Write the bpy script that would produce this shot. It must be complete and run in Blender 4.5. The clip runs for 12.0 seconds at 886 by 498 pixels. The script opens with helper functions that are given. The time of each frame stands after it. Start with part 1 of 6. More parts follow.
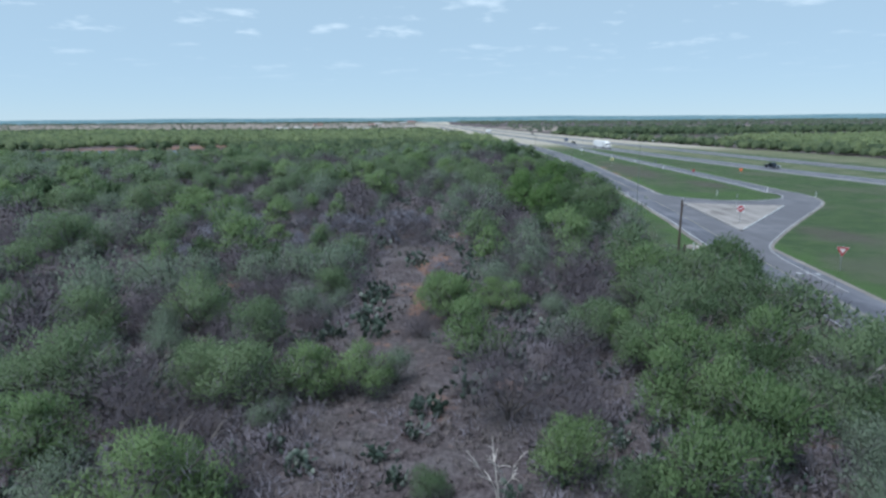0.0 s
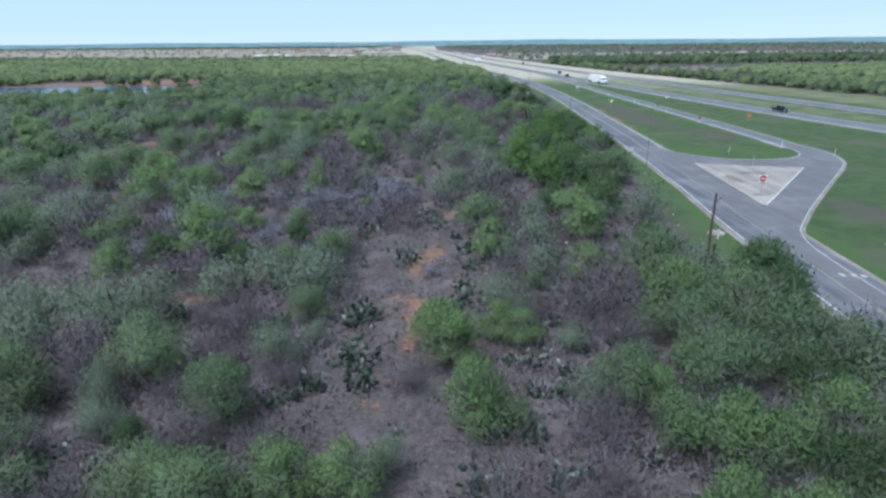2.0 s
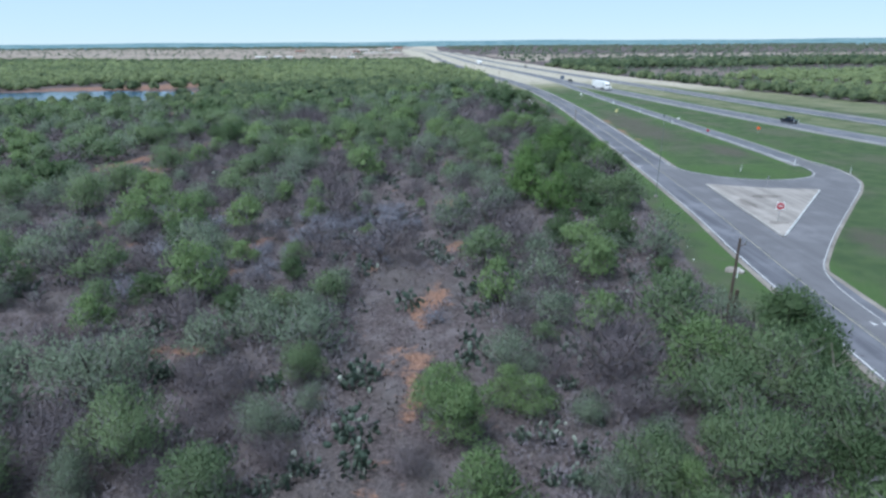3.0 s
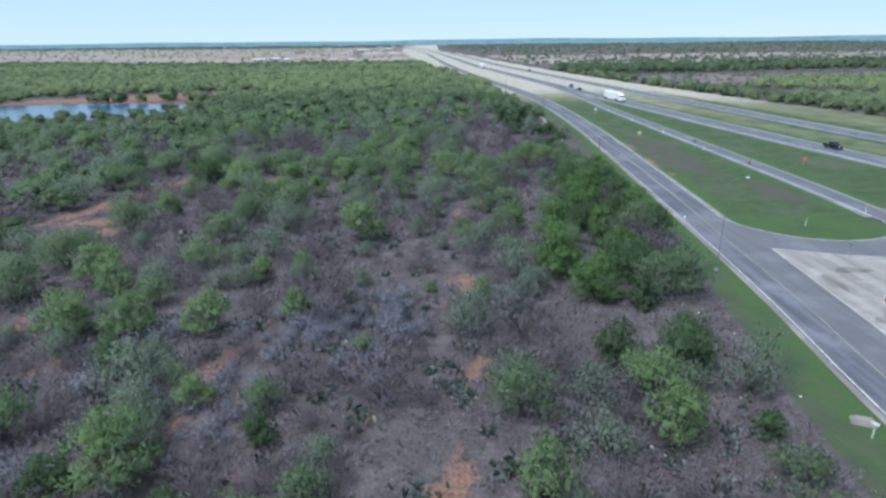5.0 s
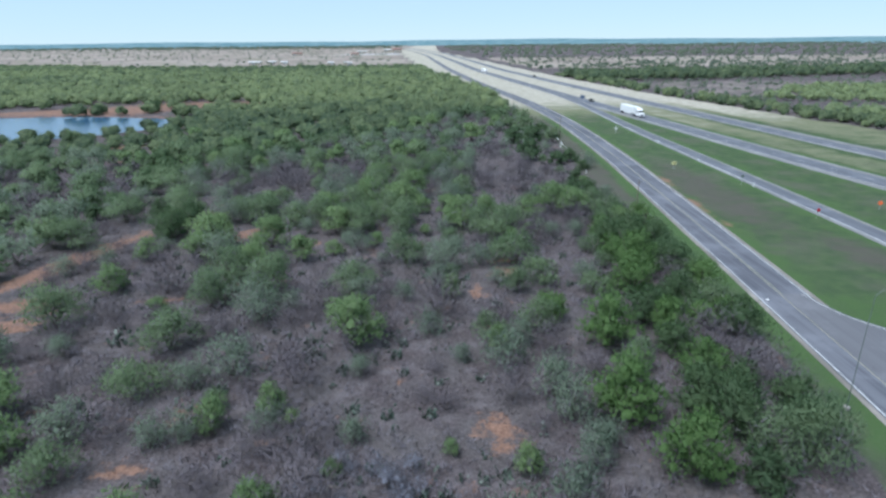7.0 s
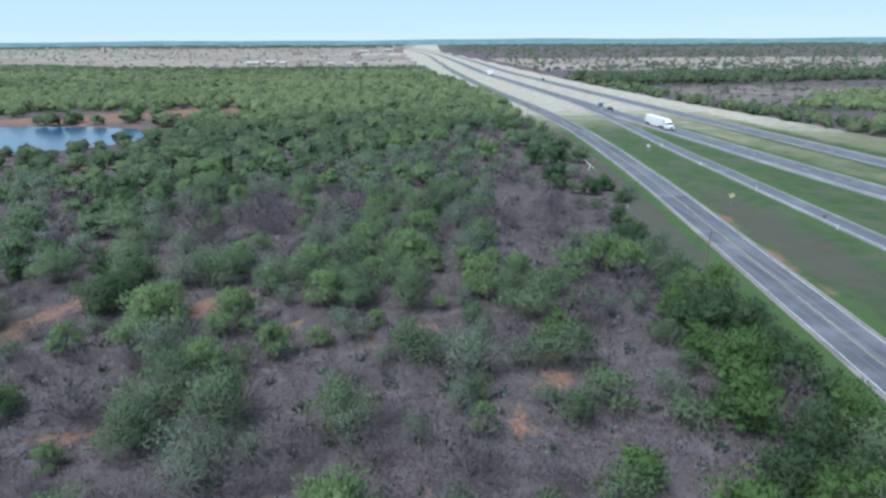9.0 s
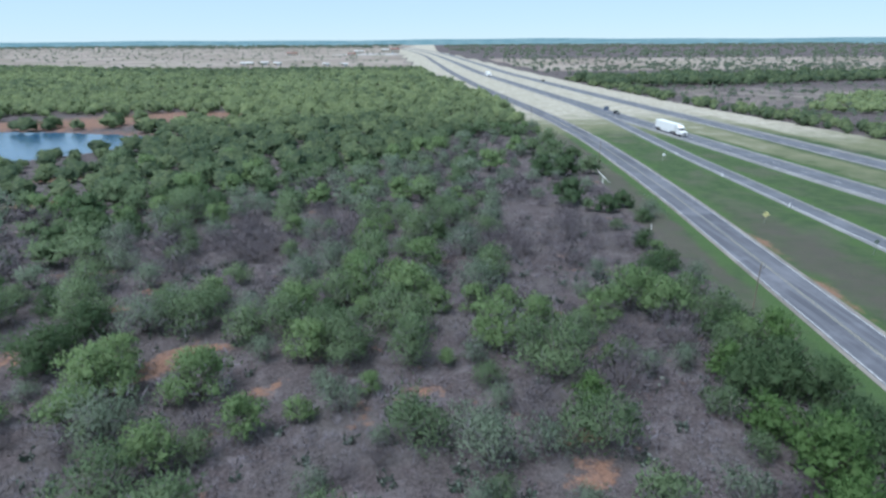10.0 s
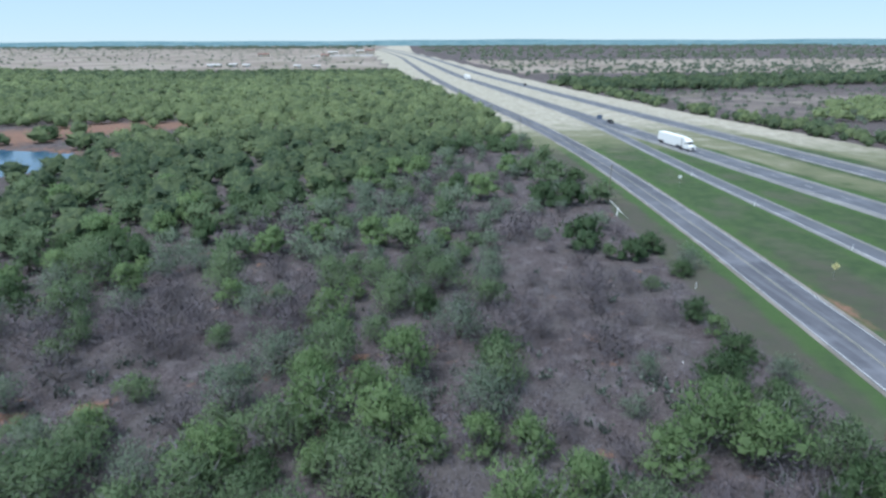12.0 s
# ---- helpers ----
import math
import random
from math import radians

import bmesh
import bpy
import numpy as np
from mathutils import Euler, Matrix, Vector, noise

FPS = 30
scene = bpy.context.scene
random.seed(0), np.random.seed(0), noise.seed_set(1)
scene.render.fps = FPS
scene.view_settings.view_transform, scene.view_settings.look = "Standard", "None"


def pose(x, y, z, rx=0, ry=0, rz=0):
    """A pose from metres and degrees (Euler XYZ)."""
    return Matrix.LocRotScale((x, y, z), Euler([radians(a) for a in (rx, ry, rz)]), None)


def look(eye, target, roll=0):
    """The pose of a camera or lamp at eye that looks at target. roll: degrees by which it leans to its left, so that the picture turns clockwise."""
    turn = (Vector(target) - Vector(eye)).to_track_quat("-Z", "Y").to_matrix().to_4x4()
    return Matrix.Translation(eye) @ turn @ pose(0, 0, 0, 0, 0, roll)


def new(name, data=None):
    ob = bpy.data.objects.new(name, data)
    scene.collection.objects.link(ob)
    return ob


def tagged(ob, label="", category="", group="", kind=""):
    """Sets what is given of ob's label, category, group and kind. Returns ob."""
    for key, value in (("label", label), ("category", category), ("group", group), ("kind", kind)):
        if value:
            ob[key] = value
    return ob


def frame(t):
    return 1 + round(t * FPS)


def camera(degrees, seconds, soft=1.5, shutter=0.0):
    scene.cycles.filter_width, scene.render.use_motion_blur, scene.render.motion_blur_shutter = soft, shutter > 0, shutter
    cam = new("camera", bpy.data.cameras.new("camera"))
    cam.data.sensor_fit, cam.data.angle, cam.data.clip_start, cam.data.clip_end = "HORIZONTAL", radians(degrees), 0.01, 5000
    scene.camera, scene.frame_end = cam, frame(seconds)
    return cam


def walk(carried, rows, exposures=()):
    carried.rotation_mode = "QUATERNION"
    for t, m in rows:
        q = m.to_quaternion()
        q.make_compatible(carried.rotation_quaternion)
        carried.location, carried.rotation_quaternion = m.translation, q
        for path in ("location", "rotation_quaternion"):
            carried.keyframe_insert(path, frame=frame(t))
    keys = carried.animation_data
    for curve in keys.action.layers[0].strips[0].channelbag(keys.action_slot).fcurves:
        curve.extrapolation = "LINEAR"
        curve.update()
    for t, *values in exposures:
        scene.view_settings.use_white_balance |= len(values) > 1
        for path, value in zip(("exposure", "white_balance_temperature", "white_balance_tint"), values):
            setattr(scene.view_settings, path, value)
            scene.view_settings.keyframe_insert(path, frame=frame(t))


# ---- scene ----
cam = camera(74.0, 12.0, soft=2.7, shutter=0.25)
PATH = [
    (0, (0.65, 1.04, 16.407), (0.635, 2.993, 15.977), -0.4),
    (0.5, (0.357, 3.897, 17.462), (0.346, 5.835, 16.966), -0.4),
    (1, (0.195, 6.555, 18.429), (0.188, 8.472, 17.858), -0.5),
    (1.5, (0.027, 8.976, 19.348), (0.046, 10.868, 18.702), -0.5),
    (2, (-0.073, 11.242, 21.069), (-0.048, 13.13, 20.407), -0.5),
    (2.5, (-0.13, 13.373, 22.78), (-0.107, 15.26, 22.118), -0.5),
    (3, (-0.232, 15.972, 23.753), (-0.21, 17.859, 23.091), -0.4),
    (5, (-1.506, 36.216, 29.014), (-1.487, 38.101, 28.346), -0.6),
    (5.5, (-2.145, 42.268, 30.361), (-2.125, 44.153, 29.693), -0.5),
    (6, (-2.681, 48.386, 31.614), (-2.665, 50.271, 30.944), -0.5),
    (6.5, (-3.078, 54.393, 32.442), (-3.06, 56.278, 31.774), -0.4),
    (7, (-3.51, 60.989, 33.345), (-3.486, 62.874, 32.676), -0.5),
    (7.5, (-4.107, 67.196, 34.26), (-4.083, 69.081, 33.592), -0.4),
    (9.5, (-6.296, 95.903, 35.254), (-6.274, 97.787, 34.582), -0.3),
    (10, (-6.759, 102.934, 35.495), (-6.726, 104.818, 34.823), -0.3),
    (10.5, (-7.181, 109.908, 35.685), (-7.122, 111.791, 35.013), -0.3),
    (11, (-7.598, 117.004, 35.87), (-7.528, 118.886, 35.199), -0.2),
    (11.5, (-7.692, 124.131, 36.155), (-7.598, 126.013, 35.483), -0.1),
    (12, (-7.348, 131.828, 36.208), (-7.239, 133.709, 35.538), -0.2),
]
walk(cam, [(t, look(eye, target, roll)) for t, eye, target, roll in PATH], [(0.0, 0.36, 5500, 11), (1.6, 0.63, 5500, 11), (5.0, 0.63, 5500, 11), (12.0, 0.61, 5500, 10)])


# ---- world, sun and exposure ----
SUN_ELEVATION, SUN_AZIMUTH = 66.0, 240.0
world = bpy.data.worlds.new("sky")
scene.world = world
world.use_nodes = True
wt = world.node_tree
wt.nodes.clear()
sky = wt.nodes.new("ShaderNodeTexSky")
sky.sky_type = "NISHITA"
sky.sun_disc = False
sky.sun_elevation = radians(SUN_ELEVATION)
sky.sun_rotation = radians(SUN_AZIMUTH)
sky.air_density, sky.dust_density, sky.ozone_density = 0.7, 0.0, 2.5
# thin fair-weather clouds over the whole sky, on a plane far above
co = wt.nodes.new("ShaderNodeTexCoord")
sep = wt.nodes.new("ShaderNodeSeparateXYZ")
wt.links.new(co.outputs["Generated"], sep.inputs[0])
lift = wt.nodes.new("ShaderNodeMath")
lift.operation = "MAXIMUM"
lift.inputs[1].default_value = 0.03
wt.links.new(sep.outputs["Z"], lift.inputs[0])
rise = wt.nodes.new("ShaderNodeMath")
rise.operation = "POWER"
rise.inputs[1].default_value = 0.6
wt.links.new(lift.outputs[0], rise.inputs[0])
flat = wt.nodes.new("ShaderNodeVectorMath")
flat.operation = "DIVIDE"
wt.links.new(co.outputs["Generated"], flat.inputs[0])
wt.links.new(rise.outputs[0], flat.inputs[1])
puffs = wt.nodes.new("ShaderNodeTexNoise")
puffs.inputs["Scale"].default_value = 3.4
puffs.inputs["Detail"].default_value = 7.0
puffs.inputs["Roughness"].default_value = 0.55
wt.links.new(flat.outputs[0], puffs.inputs["Vector"])
cover = wt.nodes.new("ShaderNodeMapRange")
cover.inputs["From Min"].default_value, cover.inputs["From Max"].default_value = 0.57, 0.70
cover.inputs["To Max"].default_value = 0.95
wt.links.new(puffs.outputs["Fac"], cover.inputs["Value"])
fade = wt.nodes.new("ShaderNodeMapRange")
fade.inputs["From Min"].default_value, fade.inputs["From Max"].default_value = 0.05, 0.13
wt.links.new(sep.outputs["Z"], fade.inputs["Value"])
share = wt.nodes.new("ShaderNodeMath")
share.operation = "MULTIPLY"
wt.links.new(cover.outputs[0], share.inputs[0])
wt.links.new(fade.outputs[0], share.inputs[1])
cloud = wt.nodes.new("ShaderNodeMixRGB")
cloud.inputs[2].default_value = (12.0, 12.2, 12.4, 1)
wt.links.new(share.outputs[0], cloud.inputs[0])
wt.links.new(sky.outputs[0], cloud.inputs[1])
# a thin high veil of cloud over all of it
veil = wt.nodes.new("ShaderNodeMixRGB")
veil.inputs[0].default_value = 0.78
veil.inputs[2].default_value = (5.00, 6.22, 6.38, 1)
wt.links.new(cloud.outputs[0], veil.inputs[1])
bg = wt.nodes.new("ShaderNodeBackground")
bg.inputs["Strength"].default_value = 0.085
wt.links.new(veil.outputs[0], bg.inputs["Color"])
out = wt.nodes.new("ShaderNodeOutputWorld")
wt.links.new(bg.outputs[0], out.inputs["Surface"])

# the sun behind thin cloud: soft and slightly warm
lamp = bpy.data.lights.new("sun", "SUN")
lamp.energy, lamp.angle, lamp.color = 3.0, radians(24), (1.0, 0.95, 0.88)
sun = new("sun", lamp)
az, el = radians(SUN_AZIMUTH), radians(SUN_ELEVATION)
toward = Vector((math.sin(az) * math.cos(el), math.cos(az) * math.cos(el), math.sin(el)))
sun.matrix_world = look(toward * 300, (0, 0, 0))


# ---- materials ----
class Nodes:
    """Short hand for building a node material."""

    def __init__(self, name):
        self.m = bpy.data.materials.new(name)
        self.m.use_nodes = True
        self.t = self.m.node_tree
        self.bsdf = self.t.nodes["Principled BSDF"]
        self.pos = self.t.nodes.new("ShaderNodeNewGeometry").outputs["Position"]

    def link(self, a, b):
        if isinstance(a, (int, float)):
            b.default_value = a
        elif isinstance(a, tuple):
            b.default_value = (*a, 1.0) if len(a) == 3 and b.type == "RGBA" else a
        else:
            self.t.links.new(a, b)

    def noise(self, scale, detail=4.0, rough=0.55, vector=None, distort=0.0):
        n = self.t.nodes.new("ShaderNodeTexNoise")
        n.inputs["Scale"].default_value, n.inputs["Detail"].default_value = scale, detail
        n.inputs["Roughness"].default_value, n.inputs["Distortion"].default_value = rough, distort
        self.link(vector or self.pos, n.inputs["Vector"])
        return n.outputs["Fac"]

    def ramp(self, value, lo, hi, a=0.0, b=1.0):
        n = self.t.nodes.new("ShaderNodeMapRange")
        n.interpolation_type = "SMOOTHSTEP"
        for k, v in ((0, value), (1, lo), (2, hi), (3, a), (4, b)):
            self.link(v, n.inputs[k])
        return n.outputs[0]

    def math(self, op, a, b=0.0):
        n = self.t.nodes.new("ShaderNodeMath")
        n.operation = op
        self.link(a, n.inputs[0]), self.link(b, n.inputs[1])
        return n.outputs[0]

    def mix(self, f, a, b, how="MIX"):
        n = self.t.nodes.new("ShaderNodeMixRGB")
        n.blend_type = how
        self.link(f, n.inputs[0]), self.link(a, n.inputs[1]), self.link(b, n.inputs[2])
        return n.outputs[0]

    def attr(self, name):
        n = self.t.nodes.new("ShaderNodeAttribute")
        n.attribute_name = name
        return n.outputs["Fac"]

    def stretch(self, x, y, z):
        n = self.t.nodes.new("ShaderNodeVectorMath")
        n.operation = "MULTIPLY"
        self.link(self.pos, n.inputs[0])
        n.inputs[1].default_value = (x, y, z)
        return n.outputs[0]

    def random(self):
        return self.t.nodes.new("ShaderNodeObjectInfo").outputs["Random"]

    def island(self):
        n = self.t.nodes.new("ShaderNodeNewGeometry")
        return n.outputs["Random Per Island"]

    def done(self, colour, rough=0.8, bump=None, strength=0.5, distance=0.05, metal=0.0, spec=0.3):
        self.link(colour, self.bsdf.inputs["Base Color"])
        self.link(rough, self.bsdf.inputs["Roughness"])
        self.bsdf.inputs["Metallic"].default_value = metal
        self.bsdf.inputs["Specular IOR Level"].default_value = spec
        if bump is not None:
            b = self.t.nodes.new("ShaderNodeBump")
            b.inputs["Strength"].default_value, b.inputs["Distance"].default_value = strength, distance
            self.link(bump, b.inputs["Height"])
            self.t.links.new(b.outputs[0], self.bsdf.inputs["Normal"])
        return self.m


def foliage(name, dark, light, through_light=0.5, per="object"):
    """Leaves: two tones by plant and by leaf, with some light passing through."""
    n = Nodes(name)
    who = n.random() if per == "object" else n.attr("tone")
    leaf = n.island()
    f = n.math("ADD", n.math("MULTIPLY", who, 0.6), n.math("MULTIPLY", leaf, 0.4))
    col = n.mix(f, dark, light)
    col = n.mix(n.ramp(n.noise(0.9, 2.0), 0.35, 0.7, 0.0, 0.30), col, tuple(0.7 * c for c in dark))
    col = n.mix(n.ramp(n.noise(5.5, 4.0, 0.7), 0.46, 0.62, 0.0, 0.30), col, tuple(0.55 * c for c in dark))
    n.done(col, 0.6, spec=0.2)
    tr = n.t.nodes.new("ShaderNodeBsdfTranslucent")
    n.link(col, tr.inputs["Color"])
    mx = n.t.nodes.new("ShaderNodeMixShader")
    mx.inputs[0].default_value = through_light
    n.t.links.new(n.bsdf.outputs[0], mx.inputs[1])
    n.t.links.new(tr.outputs[0], mx.inputs[2])
    n.t.links.new(mx.outputs[0], n.t.nodes["Material Output"].inputs["Surface"])
    return n.m


def plain(name, colour, rough=0.6, metal=0.0, grime=0.25, scale=3.0, spec=0.4):
    """A surface of one paint with faint dirt and grain."""
    n = Nodes(name)
    dirt = n.ramp(n.noise(scale, 6.0), 0.4, 0.75, 0.0, grime)
    col = n.mix(dirt, colour, tuple(0.45 * c + 0.02 for c in colour))
    return n.done(col, rough, n.noise(scale * 12, 3.0), 0.15, 0.01, metal, spec)


LEAF = {
    "green": foliage("mesquite_leaf", (0.120, 0.178, 0.098), (0.205, 0.282, 0.150)),
    "bright": foliage("fresh_leaf", (0.135, 0.212, 0.094), (0.235, 0.330, 0.150)),
    "lush": foliage("hackberry_leaf", (0.092, 0.165, 0.056), (0.160, 0.260, 0.090)),
    "dark": foliage("evergreen_leaf", (0.062, 0.104, 0.052), (0.115, 0.178, 0.082)),
    "pale": foliage("dusty_leaf", (0.155, 0.208, 0.152), (0.225, 0.282, 0.200)),
    "grey": foliage("silver_leaf", (0.205, 0.212, 0.258), (0.310, 0.318, 0.376)),
}
# grey-green scrub leaf, greyed further: distance haze put into its colour
HAZED = foliage("hazed_scrub_leaf", (0.105, 0.140, 0.105), (0.200, 0.240, 0.160), per="tone")
# distance haze greys both tones; the light end also paints sunlit far woods
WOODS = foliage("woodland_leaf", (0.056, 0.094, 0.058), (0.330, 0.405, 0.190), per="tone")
BARK = plain("bark", (0.105, 0.090, 0.080), 0.9, grime=0.5, scale=4.0)
TWIG = plain("bare_twig", (0.150, 0.138, 0.160), 0.9, grime=0.3, scale=1.5)
THORN = plain("dark_thorn_twig", (0.096, 0.084, 0.097), 0.9, grime=0.3, scale=1.5)
DEADWOOD = plain("bleached_wood", (0.42, 0.39, 0.36), 0.85, grime=0.4, scale=2.0)


def cactus_skin():
    """Blue-green pads, some of them coloured pale in place of glints."""
    n = Nodes("cactus_pad")
    who = n.math("FRACT", n.math("ADD", n.random(), n.island()))
    # pale end of the mix: highlights on the pads painted as colour
    col = n.mix(n.ramp(who, 0.62, 1.0), (0.044, 0.068, 0.050), (0.230, 0.262, 0.225))
    return n.done(n.mix(n.ramp(n.noise(9.0, 4.0), 0.4, 0.7, 0.0, 0.5), col, (0.050, 0.066, 0.048)), 0.5, n.noise(30.0, 3.0), 0.2, 0.01, spec=0.4)


PAD = cactus_skin()
STRAW = plain("dry_grass_blade", (0.130, 0.112, 0.108), 0.9, grime=0.5, scale=0.6)
WHITE = plain("white_paint", (0.80, 0.80, 0.80), 0.45, grime=0.15)
ROADWHITE = plain("road_paint_white", (0.45, 0.46, 0.47), 0.7, grime=0.95, scale=0.9)
ROADYELLOW = plain("road_paint_yellow", (0.27, 0.26, 0.20), 0.7, grime=0.8, scale=1.2)
RED = plain("red_sheeting", (0.42, 0.018, 0.035), 0.4, grime=0.1)
YELLOW = plain("yellow_sheeting", (0.82, 0.76, 0.36), 0.4, grime=0.1)
ORANGE = plain("orange_sheeting", (0.85, 0.16, 0.05), 0.4, grime=0.1)
BLACK = plain("black_paint", (0.015, 0.015, 0.015), 0.4, grime=0.1)
STEEL = plain("galvanised_steel", (0.45, 0.46, 0.47), 0.45, 0.8, grime=0.3)
POLEWOOD = plain("creosoted_wood", (0.085, 0.062, 0.050), 0.9, grime=0.4, scale=2.0)
RUBBER = plain("tyre_rubber", (0.02, 0.02, 0.02), 0.85, grime=0.2)
DARKPAINT = plain("dark_blue_car_paint", (0.012, 0.018, 0.035), 0.25, 0.2, grime=0.1)
GREYPAINT = plain("dark_grey_car_paint", (0.035, 0.036, 0.040), 0.25, 0.2, grime=0.1)
CHROME = plain("chrome", (0.6, 0.6, 0.62), 0.2, 1.0, grime=0.1)
GLASS = plain("dark_glass", (0.015, 0.018, 0.022), 0.08, 0.0, grime=0.05, spec=0.8)
BLUE = plain("blue_sheeting", (0.09, 0.12, 0.19), 0.4, grime=0.1)
ROOFWHITE = plain("pale_metal_roof", (0.55, 0.54, 0.53), 0.5, grime=0.2, scale=0.3)
ROOFRED = plain("rusty_roof", (0.22, 0.09, 0.07), 0.7, grime=0.3, scale=0.3)
WALLTAN = plain("tan_wall", (0.45, 0.40, 0.34), 0.8, grime=0.2, scale=0.3)


def ground_material():
    n = Nodes("open_ground")
    verge, dry, soil, field = (n.attr(k) for k in ("verge", "dry", "soil", "field"))
    big, mid, fine = n.noise(0.05, 5.0), n.noise(0.35, 6.0, 0.6), n.noise(3.0, 6.0, 0.65)
    # dead grass and litter over brown earth
    litter = n.mix(n.ramp(fine, 0.35, 0.7), (0.050, 0.041, 0.043), (0.140, 0.117, 0.123))
    litter = n.mix(n.ramp(mid, 0.45, 0.72, 0.0, 0.7), litter, (0.192, 0.172, 0.182))
    litter = n.mix(n.ramp(n.noise(0.09, 6.0, 0.65), 0.42, 0.62, 0.0, 0.6), litter, n.mix(fine, (0.074, 0.068, 0.066), (0.128, 0.117, 0.117)))
    litter = n.mix(n.ramp(n.noise(0.9, 5.0, 0.7), 0.55, 0.68, 0.0, 0.6), litter, (0.040, 0.034, 0.030))
    mat = n.noise(5.0, 5.0, 0.75, distort=1.5)
    litter = n.mix(n.ramp(mat, 0.52, 0.66, 0.0, 0.55), litter, (0.182, 0.164, 0.166))
    litter = n.mix(n.ramp(mat, 0.34, 0.46, 0.7, 0.0), litter, (0.028, 0.024, 0.022))
    red = n.mix(n.ramp(fine, 0.3, 0.7), (0.150, 0.087, 0.064), (0.285, 0.174, 0.128))
    bare = n.math("ADD", soil, n.ramp(n.noise(0.16, 5.0, 0.6), 0.54, 0.68, 0.0, 0.5))
    bare = n.ramp(n.math("ADD", bare, n.math("MULTIPLY", n.math("SUBTRACT", n.noise(0.55, 7.0, 0.72), 0.5), 3.0)), 0.35, 0.95)
    brush = n.mix(bare, litter, red)
    # mown grass along the roads
    lawn = n.mix(n.ramp(mid, 0.35, 0.65), (0.046, 0.076, 0.036), (0.068, 0.102, 0.046))
    lawn = n.mix(n.ramp(n.noise(0.07, 5.0), 0.46, 0.64, 0.0, 0.60), lawn, (0.098, 0.100, 0.076))
    lush = n.ramp(n.math("ADD", n.attr("lush"), n.math("MULTIPLY", n.math("SUBTRACT", n.noise(0.18, 4.0), 0.5), 1.3)), 0.3, 0.75)
    lawn = n.mix(lush, lawn, n.mix(fine, (0.051, 0.090, 0.034), (0.076, 0.124, 0.046)))
    lawn = n.mix(n.ramp(fine, 0.45, 0.8, 0.0, 0.35), lawn, (0.118, 0.136, 0.074))
    thin = n.ramp(n.math("ADD", n.attr("worn"), n.math("MULTIPLY", n.math("SUBTRACT", n.noise(0.25, 6.0, 0.65), 0.5), 1.6)), 0.2, 1.2, 0.0, 0.85)
    lawn = n.mix(thin, lawn, n.mix(fine, (0.066, 0.062, 0.054), (0.110, 0.096, 0.086)))
    # dry grass, its colour lightened to carry the sun on the far verges
    sunlit_straw = n.mix(n.ramp(mid, 0.3, 0.7), (0.300, 0.278, 0.230), (0.455, 0.423, 0.356))
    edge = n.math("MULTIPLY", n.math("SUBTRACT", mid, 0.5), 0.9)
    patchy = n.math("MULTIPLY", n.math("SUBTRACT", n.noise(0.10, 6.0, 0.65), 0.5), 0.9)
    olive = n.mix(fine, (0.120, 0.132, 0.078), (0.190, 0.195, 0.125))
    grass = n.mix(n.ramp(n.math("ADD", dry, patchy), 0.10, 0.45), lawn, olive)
    grass = n.mix(n.ramp(n.math("ADD", dry, patchy), 0.40, 0.95), grass, sunlit_straw)
    grass = n.mix(n.ramp(n.math("ADD", n.math("MULTIPLY", soil, verge), edge), 0.35, 0.75), grass, red)
    col = n.mix(n.ramp(n.math("ADD", verge, n.math("MULTIPLY", edge, 0.8)), 0.35, 0.65), brush, grass)
    pasture = n.mix(n.ramp(n.noise(0.006, 6.0), 0.35, 0.65), (0.215, 0.180, 0.160), (0.300, 0.260, 0.230))
    pasture = n.mix(n.ramp(n.noise(0.02, 6.0), 0.50, 0.66, 0.0, 0.8), pasture, (0.165, 0.170, 0.105))
    col = n.mix(n.ramp(n.math("ADD", field, n.math("MULTIPLY", n.math("SUBTRACT", big, 0.5), 0.6)), 0.3, 0.7), col, pasture)
    return n.done(col, 0.95, n.math("ADD", n.math("MULTIPLY", mid, 1.5), fine), 1.0, 0.28, spec=0.1)


def asphalt(name, low, high, cracks=0.3):
    n = Nodes(name)
    streak = n.noise(1.0, 4.0, vector=n.stretch(0.9, 0.03, 1.0))
    fine = n.noise(14.0, 4.0)
    col = n.mix(n.ramp(streak, 0.35, 0.65), low, high)
    col = n.mix(n.ramp(n.noise(0.14, 6.0, 0.65), 0.45, 0.7, 0.0, 0.7), col, tuple(1.5 * c for c in high))
    col = n.mix(n.ramp(n.noise(0.5, 6.0, 0.7, distort=1.0), 0.62, 0.72, 0.0, cracks), col, tuple(0.5 * c for c in low))
    col = n.mix(n.math("MULTIPLY", fine, 0.3), col, tuple(1.35 * c for c in high))
    return n.done(col, 0.85, fine, 0.3, 0.01, spec=0.25)


ASPHALT = asphalt("old_asphalt", (0.060, 0.063, 0.078), (0.118, 0.121, 0.140), 0.6)
HIGHWAY = asphalt("highway_asphalt", (0.076, 0.081, 0.098), (0.112, 0.117, 0.136), 0.3)
SHOULDER = asphalt("pale_shoulder", (0.130, 0.132, 0.138), (0.195, 0.193, 0.192), 0.4)
GRAVEL = asphalt("gravel_edge", (0.125, 0.114, 0.103), (0.205, 0.187, 0.170), 0.4)
KERB = asphalt("kerb_concrete", (0.24, 0.235, 0.225), (0.33, 0.32, 0.305), 0.3)
CONCRETE = asphalt("worn_concrete", (0.165, 0.152, 0.144), (0.245, 0.228, 0.216), 0.75)
STAINED = asphalt("grimy_concrete", (0.095, 0.086, 0.080), (0.170, 0.155, 0.145), 0.75)
SLIP = asphalt("slip_road_asphalt", (0.096, 0.096, 0.108), (0.114, 0.114, 0.126), 0.35)


